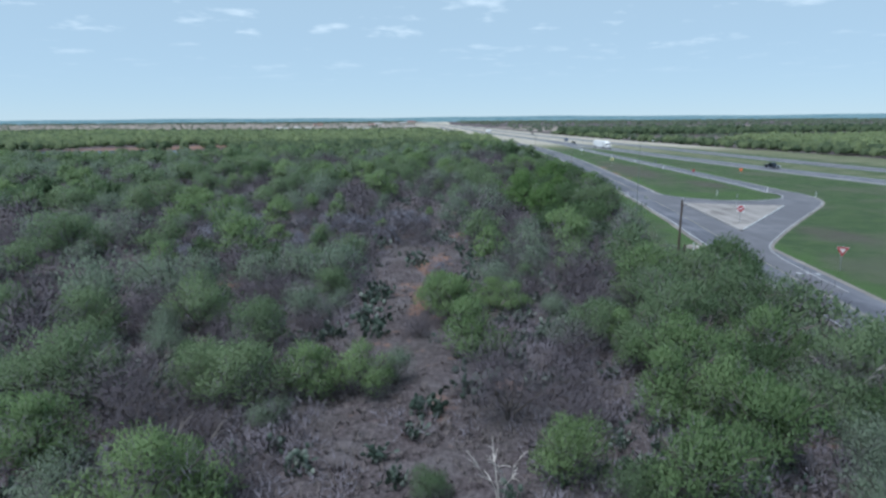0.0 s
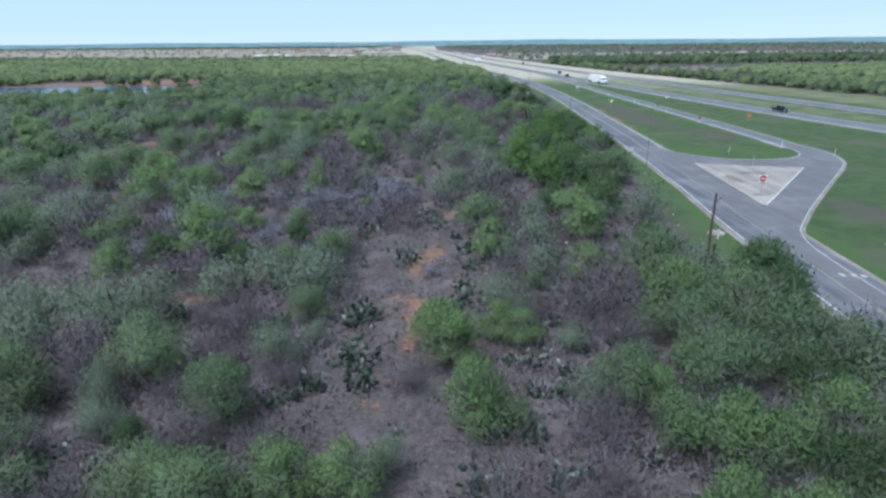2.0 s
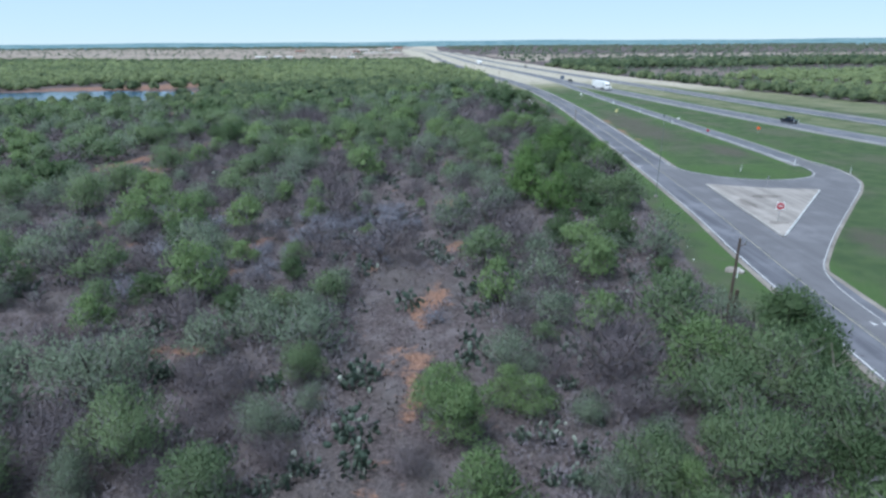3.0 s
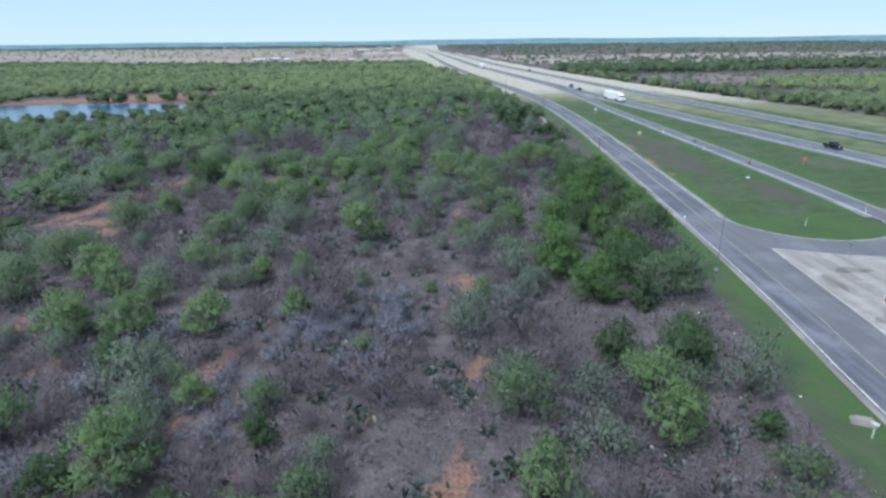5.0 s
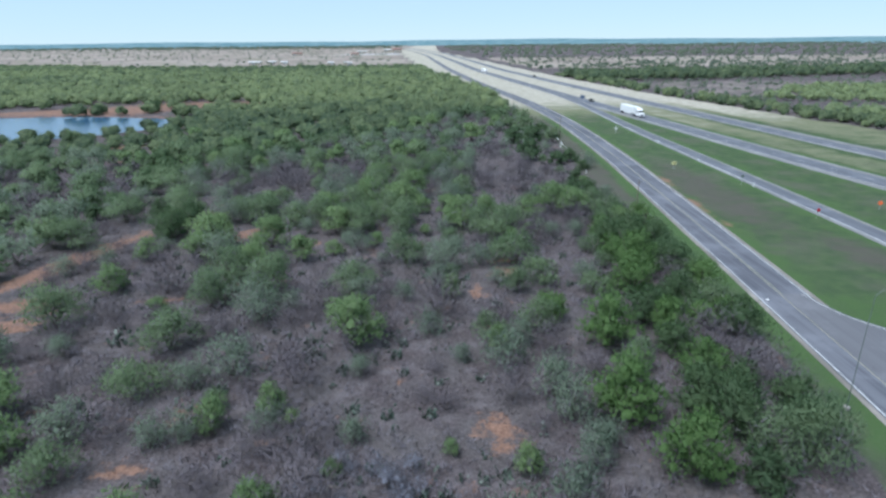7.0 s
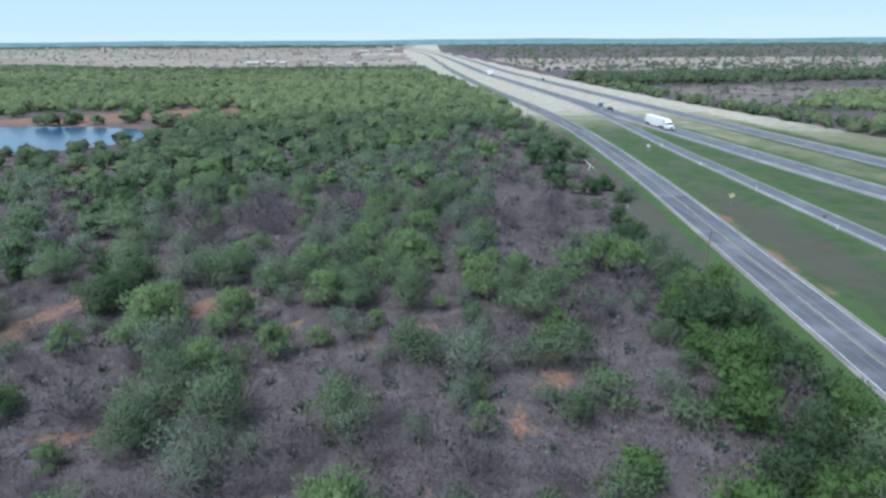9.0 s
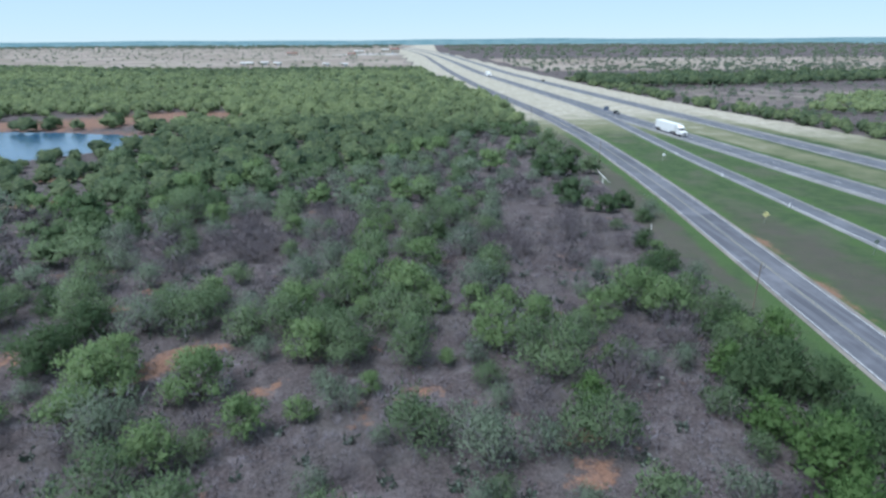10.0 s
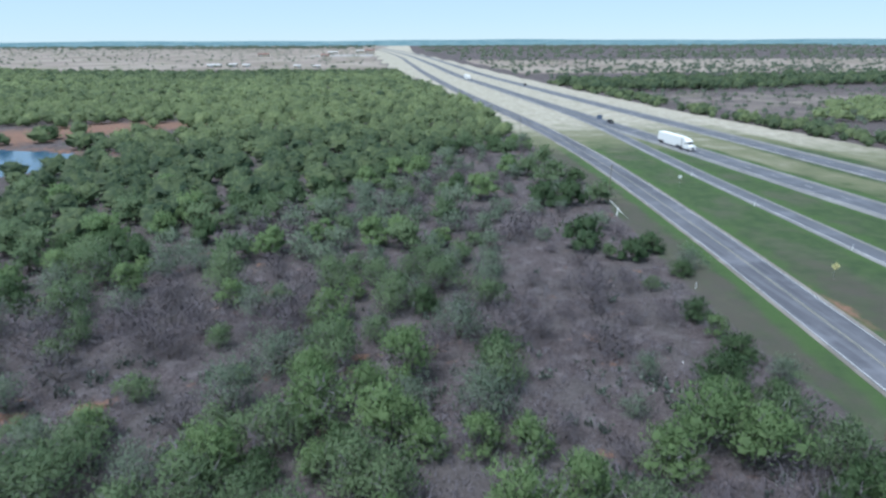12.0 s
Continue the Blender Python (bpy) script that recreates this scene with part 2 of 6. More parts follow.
def water_material():
    n = Nodes("pond_water")
    ripples = n.noise(1.2, 4.0, vector=n.stretch(0.5, 1.4, 1.0))
    return n.done((0.035, 0.090, 0.165), 0.16, ripples, 0.35, 0.08, spec=0.5)


# ---- helpers of this scene ----
def lean_normals(me, verts, faces, centres, share=0.85):
    """Turns leaf blades outwards and lets their shading follow the round of the crown, as a mass of fine leaflets does."""
    v, f = np.asarray(verts), np.asarray(faces)
    mid = v[f].mean(axis=1)
    out = mid - centres
    out /= np.linalg.norm(out, axis=1)[:, None] + 1e-9
    n = np.cross(v[f[:, 1]] - v[f[:, 0]], v[f[:, 2]] - v[f[:, 0]])
    n /= np.linalg.norm(n, axis=1)[:, None] + 1e-9
    m = share * out + (1 - share) * n + np.array([0, 0, 0.4])
    m /= np.linalg.norm(m, axis=1)[:, None] + 1e-9
    per = np.zeros((len(v), 3))
    per[f.ravel()] = np.repeat(m, 3, axis=0)
    me.normals_split_custom_set_from_vertices(per.tolist())


def outward(verts, faces, centres):
    """The same triangles, wound so that each faces away from its crown's centre."""
    v, f = np.asarray(verts), np.asarray(faces)
    n = np.cross(v[f[:, 1]] - v[f[:, 0]], v[f[:, 2]] - v[f[:, 0]])
    back = np.einsum("ij,ij->i", n, v[f].mean(axis=1) - centres) < 0
    f = f.copy()
    f[back] = f[back][:, ::-1]
    return f


def mesh_of(name, verts, faces, material, smooth=False):
    me = bpy.data.meshes.new(name)
    me.from_pydata([tuple(map(float, v)) for v in verts], [], [tuple(map(int, f)) for f in faces])
    me.materials.append(material)
    if smooth:
        me.shade_smooth()
    return me


def part(name, data, parent, label="", at=None):
    ob = new(name, data)
    ob.parent = parent
    if at is not None:
        ob.matrix_basis = at
    if label:
        ob["label"] = label
    return ob


def bm_mesh(name, bm, material, bevel=0.0, smooth=False):
    if bevel:
        bmesh.ops.bevel(bm, geom=bm.edges[:], offset=bevel, segments=2, affect="EDGES", clamp_overlap=True)
    me = bpy.data.meshes.new(name)
    bm.to_mesh(me)
    bm.free()
    me.materials.append(material)
    if smooth:
        me.shade_smooth()
    return me


def box(bm, x0, x1, y0, y1, z0, z1):
    m = Matrix.LocRotScale(((x0 + x1) / 2, (y0 + y1) / 2, (z0 + z1) / 2), None, (x1 - x0, y1 - y0, z1 - z0))
    return bmesh.ops.create_cube(bm, size=1.0, matrix=m)


def box_mesh(name, material, x0, x1, y0, y1, z0, z1, bevel=0.0):
    bm = bmesh.new()
    box(bm, x0, x1, y0, y1, z0, z1)
    return bm_mesh(name, bm, material, bevel)


def rod_mesh(name, material, p, q, r0, r1=None, sides=8):
    p, q = Vector(p), Vector(q)
    bm = bmesh.new()
    m = Matrix.Translation((p + q) / 2) @ (q - p).to_track_quat("Z", "Y").to_matrix().to_4x4()
    bmesh.ops.create_cone(bm, cap_ends=True, segments=sides, radius1=r0, radius2=r0 if r1 is None else r1, depth=(q - p).length, matrix=m)
    return bm_mesh(name, bm, material, smooth=False)


def slab_mesh(name, material, outline, z0, z1, bevel=0.0):
    """A flat slab over an outline in the plane."""
    bm = bmesh.new()
    f = bm.faces.new([bm.verts.new((x, y, z0)) for x, y in outline])
    f.normal_update()
    if f.normal.z < 0:
        f.normal_flip()
    bmesh.ops.triangulate(bm, faces=[f])
    if z1 != z0:
        geo = bmesh.ops.extrude_face_region(bm, geom=bm.faces[:])["geom"]
        for v in geo:
            if isinstance(v, bmesh.types.BMVert):
                v.co.z = z1
        bmesh.ops.recalc_face_normals(bm, faces=bm.faces[:])
    return bm_mesh(name, bm, material, bevel)


def spline(points, step=3.0):
    """A smooth line through the points (Catmull-Rom), sampled about every step metres."""
    p = [Vector(v) for v in points]
    p = [2 * p[0] - p[1], *p, 2 * p[-1] - p[-2]]
    line = []
    for a, b, c, d in zip(p, p[1:], p[2:], p[3:]):
        n = max(1, int((c - b).length / step))
        for i in range(n):
            t = i / n
            line.append(0.5 * (2 * b + (c - a) * t + (2 * a - 5 * b + 4 * c - d) * t * t + (3 * b - a - 3 * c + d) * t ** 3))
    return np.array([tuple(v) for v in (*line, p[-2])])


def offset(line, d):
    """The line shifted d metres to the right of its run."""
    t = np.gradient(line, axis=0)
    t /= np.linalg.norm(t, axis=1)[:, None]
    return line + d * np.c_[t[:, 1], -t[:, 0]]


def strip_mesh(name, material, line, left, right, z, thick=0.0):
    """A ribbon along a line from left to right of it (metres, right positive); thick adds edges down."""
    a, b = offset(line, left), offset(line, right)
    n = len(line)
    verts = [(*p, z) for p in a] + [(*p, z) for p in b]
    faces = [(i, n + i, n + i + 1, i + 1) for i in range(n - 1)]
    if thick:
        verts += [(*p, z - thick) for p in a] + [(*p, z - thick) for p in b]
        faces += [(i + 1, 2 * n + i + 1, 2 * n + i, i) for i in range(n - 1)]
        faces += [(n + i, 3 * n + i, 3 * n + i + 1, n + i + 1) for i in range(n - 1)]
    return mesh_of(name, verts, faces, material)


def structure(name, data, label="", category=""):
    return tagged(new(name, data), label, category, kind="structure")


# ---- the plan ----
FRONTAGE = spline([(25.0, -60), (31.0, 0), (35.2, 42), (38.3, 77), (41.1, 101), (44.4, 141), (46.0, 163), (48.8, 204), (50.9, 240),
                   (52.5, 300), (51.8, 345), (48.0, 411), (36.0, 531), (27.0, 640), (13.0, 850), (-2.0, 1146), (-38.0, 1745), (-180.0, 3200)])
HWY_NEAR = spline([(150.0, -80), (129.0, 60), (113.0, 150), (105.0, 200), (98.8, 250), (93.6, 300), (84.5, 390), (75.0, 487),
                   (60.0, 650), (46.5, 808), (30.0, 1146), (-6.0, 1745), (-65.0, 2355), (-150.0, 3200)])
HWY_FAR = offset(HWY_NEAR, 29.0)
RAMP = spline([(74.6, 131.0), (75.2, 140), (75.6, 160), (75.6, 200), (75.4, 240), (75.2, 290), (76.3, 340), (77.5, 390), (75.5, 450), (71.0, 510)])


def edge_of_brush(y):
    return np.interp(y, [-60, 0, 30, 50, 58, 64, 77, 108, 120, 150, 185, 203, 228, 260, 300, 380, 430, 530, 620, 765, 1100, 2000],
                     [20, 26, 29, 31.5, 31, 27, 28, 33, 34.5, 36, 36, 34.5, 36, 38, 39, 35, 34, 24, 14, -10, -45, -120])


def edge_of_thicket(y):
    return np.interp(y, [-60, 150, 250, 276, 317, 365, 436, 584, 800, 1200, 2000], [230, 195, 172, 166, 156, 149, 136, 118, 100, 75, 10])


def road_x(line, y):
    return np.interp(y, line[:, 1], line[:, 0])


POND = (-185.0, 316.0, 67.0, 41.0)


def pond_depth(x, y):
    """Positive inside the pond's shore, in shares of its radius."""
    cx, cy, rx, ry = POND
    a = np.arctan2(y - cy, x - cx)
    wobble = 1 + 0.10 * np.sin(3 * a + 0.6) + 0.05 * np.sin(7 * a)
    return 1 - np.hypot((x - cx) / rx, (y - cy) / ry) / wobble


def smooth(v, lo, hi):
    t = np.clip((v - lo) / (hi - lo), 0, 1)
    return t * t * (3 - 2 * t)


# bare red earth: x, y, half length, half width, turn in degrees
BARE = [(-63, 150, 22, 3.0, 70), (-60, 134, 7, 3, 10), (2, 105, 2.4, 3.2, 20),
        (-38, 164, 6, 2.6, 60), (-35, 167, 4.5, 1.6, 10), (-25, 158, 2.8, 1.3, 10), (-62, 192, 3, 2, 10),
        (-2, 54, 6, 1.6, 100), (-1, 68, 6, 1.5, 80), (-0.5, 35, 4.5, 0.5, 95), (-22, 59, 3, 1.0, 10), (-4, 30, 1.6, 0.9, 0),
        (-30, 101, 2.6, 1.6, 20), (-28, 108, 1.5, 1.1, 0), (7, 144, 3, 1.8, 10), (7, 149, 2.0, 1.3, 40), (2, 137, 1.3, 2.0, 0), (-51, 179, 3, 1.5, 10), (-41, 135, 3.5, 1.2, 10),
        (-8, 157, 2.6, 1.0, 0), (-49, 185, 2.4, 1.2, 0), (-41, 187, 2.2, 1.1, 0), (-14, 195, 2.0, 1.0, 0), (-30, 215, 2.4, 1.6, 0), (-48, 94, 2.2, 3.4, 0), (-39, 86, 2.0, 1.3, 10),
        (-23, 76, 1.2, 2.2, 0), (2, 84, 0.9, 2.4, 10), (-22, 87, 2.2, 2.2, 0), (-35, 86, 2.6, 1.1, 0), (-48, 82, 2.0, 1.4, 0), (-57, 128, 4, 3, 20), (-135, 404, 62, 15, 5), (-185, 372, 62, 13, 4), (-108, 263, 9, 4, 20), (-98, 236, 12, 3, 15)]


def ground():
    def steps(lo, hi, fine_lo, fine_hi, fine, far):
        mid = list(np.arange(fine_lo, fine_hi + 0.01, fine))
        up, s = [], fine
        while (up[-1] if up else fine_hi) < hi:
            s *= 1.25
            up.append((up[-1] if up else fine_hi) + min(s, far))
        down, s = [], fine
        while (down[-1] if down else fine_lo) > lo:
            s *= 1.25
            down.append((down[-1] if down else fine_lo) - min(s, far))
        return np.array(down[::-1] + mid + up)

    xs, ys = steps(-5200, 5200, -90, 140, 2.0, 260), steps(-2500, 5200, 5, 330, 2.0, 260)
    X, Y = np.meshgrid(xs, ys)
    x, y = X.ravel(), Y.ravel()
    verge = smooth(x - edge_of_brush(y), -1.0, 1.5) * (1 - smooth(x - edge_of_thicket(y), -2, 6))
    front, near = road_x(FRONTAGE, y), road_x(HWY_NEAR, y)
    # dry pale grass; the rise with y also paints the far sunlit stretch
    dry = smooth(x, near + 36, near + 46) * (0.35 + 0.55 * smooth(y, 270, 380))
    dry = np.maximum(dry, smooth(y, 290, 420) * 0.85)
    strip = smooth(x - edge_of_brush(y), 0, 1) * (1 - smooth(x, front - 7.8, front - 6.0)) * smooth(y, 160, 190)
    verge = verge * (1 - 0.35 * strip)
    dry = np.maximum(dry, 0.1 * strip)
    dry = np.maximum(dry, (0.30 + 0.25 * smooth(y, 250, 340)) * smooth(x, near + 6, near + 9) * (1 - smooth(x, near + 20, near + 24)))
    worn = np.maximum(1.0 * strip, 0.85 * np.exp(-np.abs(x - edge_of_brush(y) - 0.6) / 1.3) * (y < 175))
    for cx, cy, a, b in ((59.5, 192, 8.0, 40), (56.0, 84, 5, 7), (66.0, 150, 5, 12)):
        worn = np.maximum(worn, 1 - smooth(np.hypot((x - cx) / a, (y - cy) / b), 0.3, 1.5))
    lush = np.zeros_like(x)
    for line, half in ((FRONTAGE, 4.6), (RAMP, 3.0), (HWY_NEAR, 6.0)):
        gap = np.abs(x - np.interp(y, line[:, 1], line[:, 0], left=1e5, right=1e5)) - half
        lush = np.maximum(lush, 0.8 * np.exp(-np.clip(gap, 0, None) / 4.0))
    lush = np.maximum(lush, 0.6 * (np.hypot((x - 60) / 14, (y - 126) / 9) < 1))
    soil = np.zeros_like(x)
    for cx, cy, a, b, turn in BARE:
        c, s = math.cos(radians(turn)), math.sin(radians(turn))
        u, v = (x - cx) * c + (y - cy) * s, -(x - cx) * s + (y - cy) * c
        soil = np.maximum(soil, 0.95 * (1 - smooth(np.hypot(u / a, v / b), 0.5, 1.35)))
    side = x - front - 4.0
    soil = np.maximum(soil, 0.75 * np.exp(-np.abs(side - 1.0) / 1.5) * smooth(y, 138, 165) * (1 - smooth(y, 205, 240)) * (0.9 + 0.2 * np.sin(0.35 * y)))
    d = pond_depth(x, y)
    soil = np.maximum(soil, 0.6 * smooth(d, -0.28, -0.1) * (y > 309))
    field = smooth(y + 0.10 * x, 850, 1000) * (x < edge_of_brush(y)) + (0.45 * smooth(y, 380, 430) * (1 - smooth(y, 540, 580)) + smooth(y, 770, 830) * (1 - smooth(y, 1250, 1400))) * (x > edge_of_thicket(y) + 25)
    z = -1.6 * smooth(d, -0.10, 0.25)
    rough = (1 - verge) * (np.abs(y) < 700) * (np.abs(x) < 500)
    z += rough * 0.10 * (np.sin(0.31 * x + 1.3 * np.sin(0.13 * y)) * np.sin(0.27 * y) + 0.6 * np.sin(0.9 * x + 0.5 * y))
    w, h = len(xs), len(ys)
    i = (np.arange(h - 1)[:, None] * w + np.arange(w - 1)[None]).ravel()
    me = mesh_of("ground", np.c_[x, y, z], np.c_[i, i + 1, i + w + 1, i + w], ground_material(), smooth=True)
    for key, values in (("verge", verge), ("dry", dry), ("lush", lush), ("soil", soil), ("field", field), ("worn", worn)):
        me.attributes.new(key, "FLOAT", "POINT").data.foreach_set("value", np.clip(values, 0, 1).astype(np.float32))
    structure("ground", me, "brown brushland earth with red bare patches and mown grass verges", "ground")


ground()
structure("gravel_yard", slab_mesh("gravel_yard", KERB, [(-260, 1640), (-90, 1620), (-95, 1800), (-215, 1790)], 0.0, 0.12), "pale gravel yard by the far buildings", "yard")
a = np.linspace(0, 2 * math.pi, 73)[:-1]
cx, cy, rx, ry = POND
structure("pond_water", mesh_of("pond_water", [(cx + 1.25 * rx * math.cos(t), cy + 1.25 * ry * math.sin(t), -0.45) for t in a], [range(72)], water_material()),
          "still blue pond between the trees", "water")

# ---- roads ----
structure("frontage_road", strip_mesh("frontage_road", ASPHALT, FRONTAGE, -3.7, 3.7, 0.06, 0.3), "worn grey asphalt frontage road", "road")
structure("frontage_shoulder", strip_mesh("frontage_shoulder", GRAVEL, FRONTAGE, -4.35, 4.35, 0.04, 0.3), "pale gravel edge of the frontage road", "road")
part("edge_line", strip_mesh("edge_line", ROADWHITE, FRONTAGE, -3.55, -3.38, 0.066), bpy.data.objects["frontage_road"])
structure("highway", strip_mesh("highway", HIGHWAY, HWY_NEAR, -3.8, 3.8, 0.06, 0.3), "blue-grey asphalt highway carriageway", "road")
structure("highway_shoulder", strip_mesh("highway_shoulder", SHOULDER, HWY_NEAR, -6.3, 5.2, 0.045, 0.3), "pale paved shoulder of the highway", "road")
structure("highway_far", strip_mesh("highway_far", HIGHWAY, HWY_FAR, -3.8, 3.8, 0.06, 0.3), "blue-grey asphalt highway carriageway beyond the median", "road")
structure("highway_far_shoulder", strip_mesh("highway_far_shoulder", SHOULDER, HWY_FAR, -5.2, 6.3, 0.045, 0.3), "pale paved shoulder of the far carriageway", "road")
structure("ramp", strip_mesh("ramp", HIGHWAY, RAMP, -2.3, 2.1, 0.07, 0.3), "narrow asphalt exit ramp", "road")
structure("ramp_shoulder", strip_mesh("ramp_shoulder", SHOULDER, RAMP, -3.3, 2.6, 0.05, 0.3), "pale shoulder of the exit ramp", "road")
for road, line, lanes in (("highway", HWY_NEAR, 1), ("highway_far", HWY_FAR, -1)):
    owner = bpy.data.objects[road]
    part("edge_line", strip_mesh("edge_line", ROADWHITE, line, -3.70, -3.52, 0.066), owner)
    part("edge_line", strip_mesh("edge_line", ROADYELLOW, line, 3.52, 3.70, 0.066), owner)
    run = np.r_[0, np.cumsum(np.linalg.norm(np.diff(line, axis=0), axis=1))]
    dash = box_mesh("lane_dash", ROADWHITE, -0.08, 0.08, -1.52, 1.52, 0.0, 0.006)
    for s in np.arange(6.0, 900.0, 12.19):
        x, y = np.interp(s, run, line[:, 0]), np.interp(s, run, line[:, 1])
        x2, y2 = np.interp(s + 1, run, line[:, 0]), np.interp(s + 1, run, line[:, 1])
        if y > 120:
            part("lane_dash", dash, owner, at=Matrix.Translation((x, y, 0.062)) @ Matrix.Rotation(-math.atan2(x2 - x, y2 - y), 4, "Z"))
part("edge_line", strip_mesh("edge_line", ROADWHITE, RAMP, -2.25, -2.0, 0.076), bpy.data.objects["ramp"])
part("edge_line", strip_mesh("edge_line", ROADYELLOW, RAMP, 1.85, 2.05, 0.076), bpy.data.objects["ramp"])
for dx in (-0.15, 0.15):
    part("centre_line", strip_mesh("centre_line", ROADYELLOW, FRONTAGE, dx - 0.06, dx + 0.06, 0.066), bpy.data.objects["frontage_road"])
part("edge_line", strip_mesh("edge_line", ROADWHITE, FRONTAGE[FRONTAGE[:, 1] > 131], 3.38, 3.55, 0.066), bpy.data.objects["frontage_road"])

# the slip road between ramp and frontage road, round the island
OUTER = spline([(77.2, 139), (77.9, 129), (75.7, 119), (71.3, 111.7), (63.0, 101.6), (52.0, 88.3), (46.0, 80.6), (42.6, 75.8), (40.8, 71), (39.9, 65), (39.0, 55)], 1.5)
INNER = spline([(47.0, 134.5), (48.3, 128.2), (50.8, 124.1), (53.7, 121.5), (57.0, 120.0), (61.0, 119.4), (66.2, 120.4), (70.2, 123.4), (72.2, 128.4), (72.6, 136)], 1.5)
structure("slip_road", slab_mesh("slip_road", SLIP, [tuple(p) for p in OUTER] + [(36.5, 55), (38.3, 77), (41.1, 101), (43.9, 134.5)] + [tuple(p) for p in INNER], 0.02, 0.075),
          "grey asphalt slip road round a concrete island", "road")
part("edge_line", strip_mesh("edge_line", ROADWHITE, OUTER, 0.10, 0.20, 0.08), bpy.data.objects["slip_road"])
part("edge_line", strip_mesh("edge_line", ROADWHITE, INNER, 0.25, 0.40, 0.08), bpy.data.objects["slip_road"])
for mx, my, turn in ((38.3, 62.4, 10), (39.25, 62.2, 10), (40.1, 62.0, 10)):
    c, s = math.cos(radians(turn)), math.sin(radians(turn))
    tooth = [(mx + u * c - v * s, my + u * s + v * c) for u, v in ((-0.24, -0.4), (0.24, -0.4), (0.0, 0.4))]
    part("painted_triangle", slab_mesh("painted_triangle", ROADWHITE, tooth, 0.07, 0.081), bpy.data.objects["slip_road"])
part("gravel_rim", strip_mesh("gravel_rim", GRAVEL, OUTER, -0.35, 0.05, 0.03), bpy.data.objects["slip_road"])
structure("traffic_island", slab_mesh("traffic_island", CONCRETE, [(47.0, 115.7), (55.3, 112.5), (63.8, 111.0), (44.2, 86.8)], 0.02, 0.20, 0.03), "triangular worn concrete traffic island", "traffic island")
for p, q in (((47.0, 115.7), (55.3, 112.5)), ((55.3, 112.5), (63.8, 111.0)), ((63.8, 111.0), (44.2, 86.8)), ((44.2, 86.8), (47.0, 115.7))):
    line = spline([p, q], 2.0)
    part("kerb", strip_mesh("kerb", ROADWHITE if p[0] > 60 else KERB, line, -0.22, 0.02, 0.215, 0.2), bpy.data.objects["traffic_island"])

for sx, sy, ra, rb in ((46.6, 92.6, 1.3, 0.7), (52.5, 107.0, 2.4, 1.0), (47.6, 103.0, 0.8, 2.6)):
    rim = [(sx + ra * (1 + 0.22 * math.sin(3 * t + sx)) * math.cos(t), sy + rb * (1 + 0.22 * math.sin(5 * t + sy)) * math.sin(t)) for t in np.linspace(0, 2 * math.pi, 25)[:-1]]
    part("stain", slab_mesh("stain", STAINED, rim, 0.196, 0.204), bpy.data.objects["traffic_island"], "dark grimy stain")


# ---- plants ----
def tube(path, r0, r1, sides=4):
    """Vertices and faces of a tapered tube along a path."""
    verts, faces = [], []
    n = len(path)
    for k, p in enumerate(path):
        d = (path[min(k + 1, n - 1)] - path[max(k - 1, 0)]).normalized()
        u = d.orthogonal().normalized()
        v = d.cross(u)
        r = r0 + (r1 - r0) * k / (n - 1)
        verts += [p + r * (math.cos(2 * math.pi * s / sides) * u + math.sin(2 * math.pi * s / sides) * v) for s in range(sides)]
    for k in range(n - 1):
        for s in range(sides):
            faces.append((k * sides + s, k * sides + (s + 1) % sides, (k + 1) * sides + (s + 1) % sides, (k + 1) * sides + s))
    return verts, faces


def limbs(rng, width, height, stems, twigs, r=0.11):
    """Several stems from one base that spread, bend and fork into twigs."""
    verts, faces = [], []

    def add(path, a, b, sides):
        v, f = tube(path, a, b, sides)
        n = len(verts)
        verts.extend(v)
        faces.extend(tuple(i + n for i in q) for q in f)

    for s in range(stems):
        a = 2 * math.pi * (s + rng.uniform(-0.3, 0.3)) / stems
        reach, top = rng.uniform(0.45, 0.85) * width / 2, rng.uniform(0.55, 0.85) * height
        path = [Vector((0.12 * math.cos(a), 0.12 * math.sin(a), -0.1))]
        for k in range(1, 6):
            t = k / 5
            path.append(Vector((math.cos(a) * reach * t ** 1.2, math.sin(a) * reach * t ** 1.2, top * t)) + Vector([rng.uniform(-0.12, 0.12) for _ in range(3)]))
        add(path, r * rng.uniform(0.7, 1.1), 0.014, 4 if twigs else 3)
        for _ in range(twigs):
            k = rng.randint(2, 5)
            b = a + rng.uniform(-1.3, 1.3)
            d = Vector((math.cos(b), math.sin(b), rng.uniform(0.2, 1.0))) * rng.uniform(0.5, 1.1) * width * 0.17
            p = path[k]
            add([p, p + 0.5 * d + Vector((0, 0, 0.05)), p + d], 0.03, 0.010, 3)
    return verts, faces


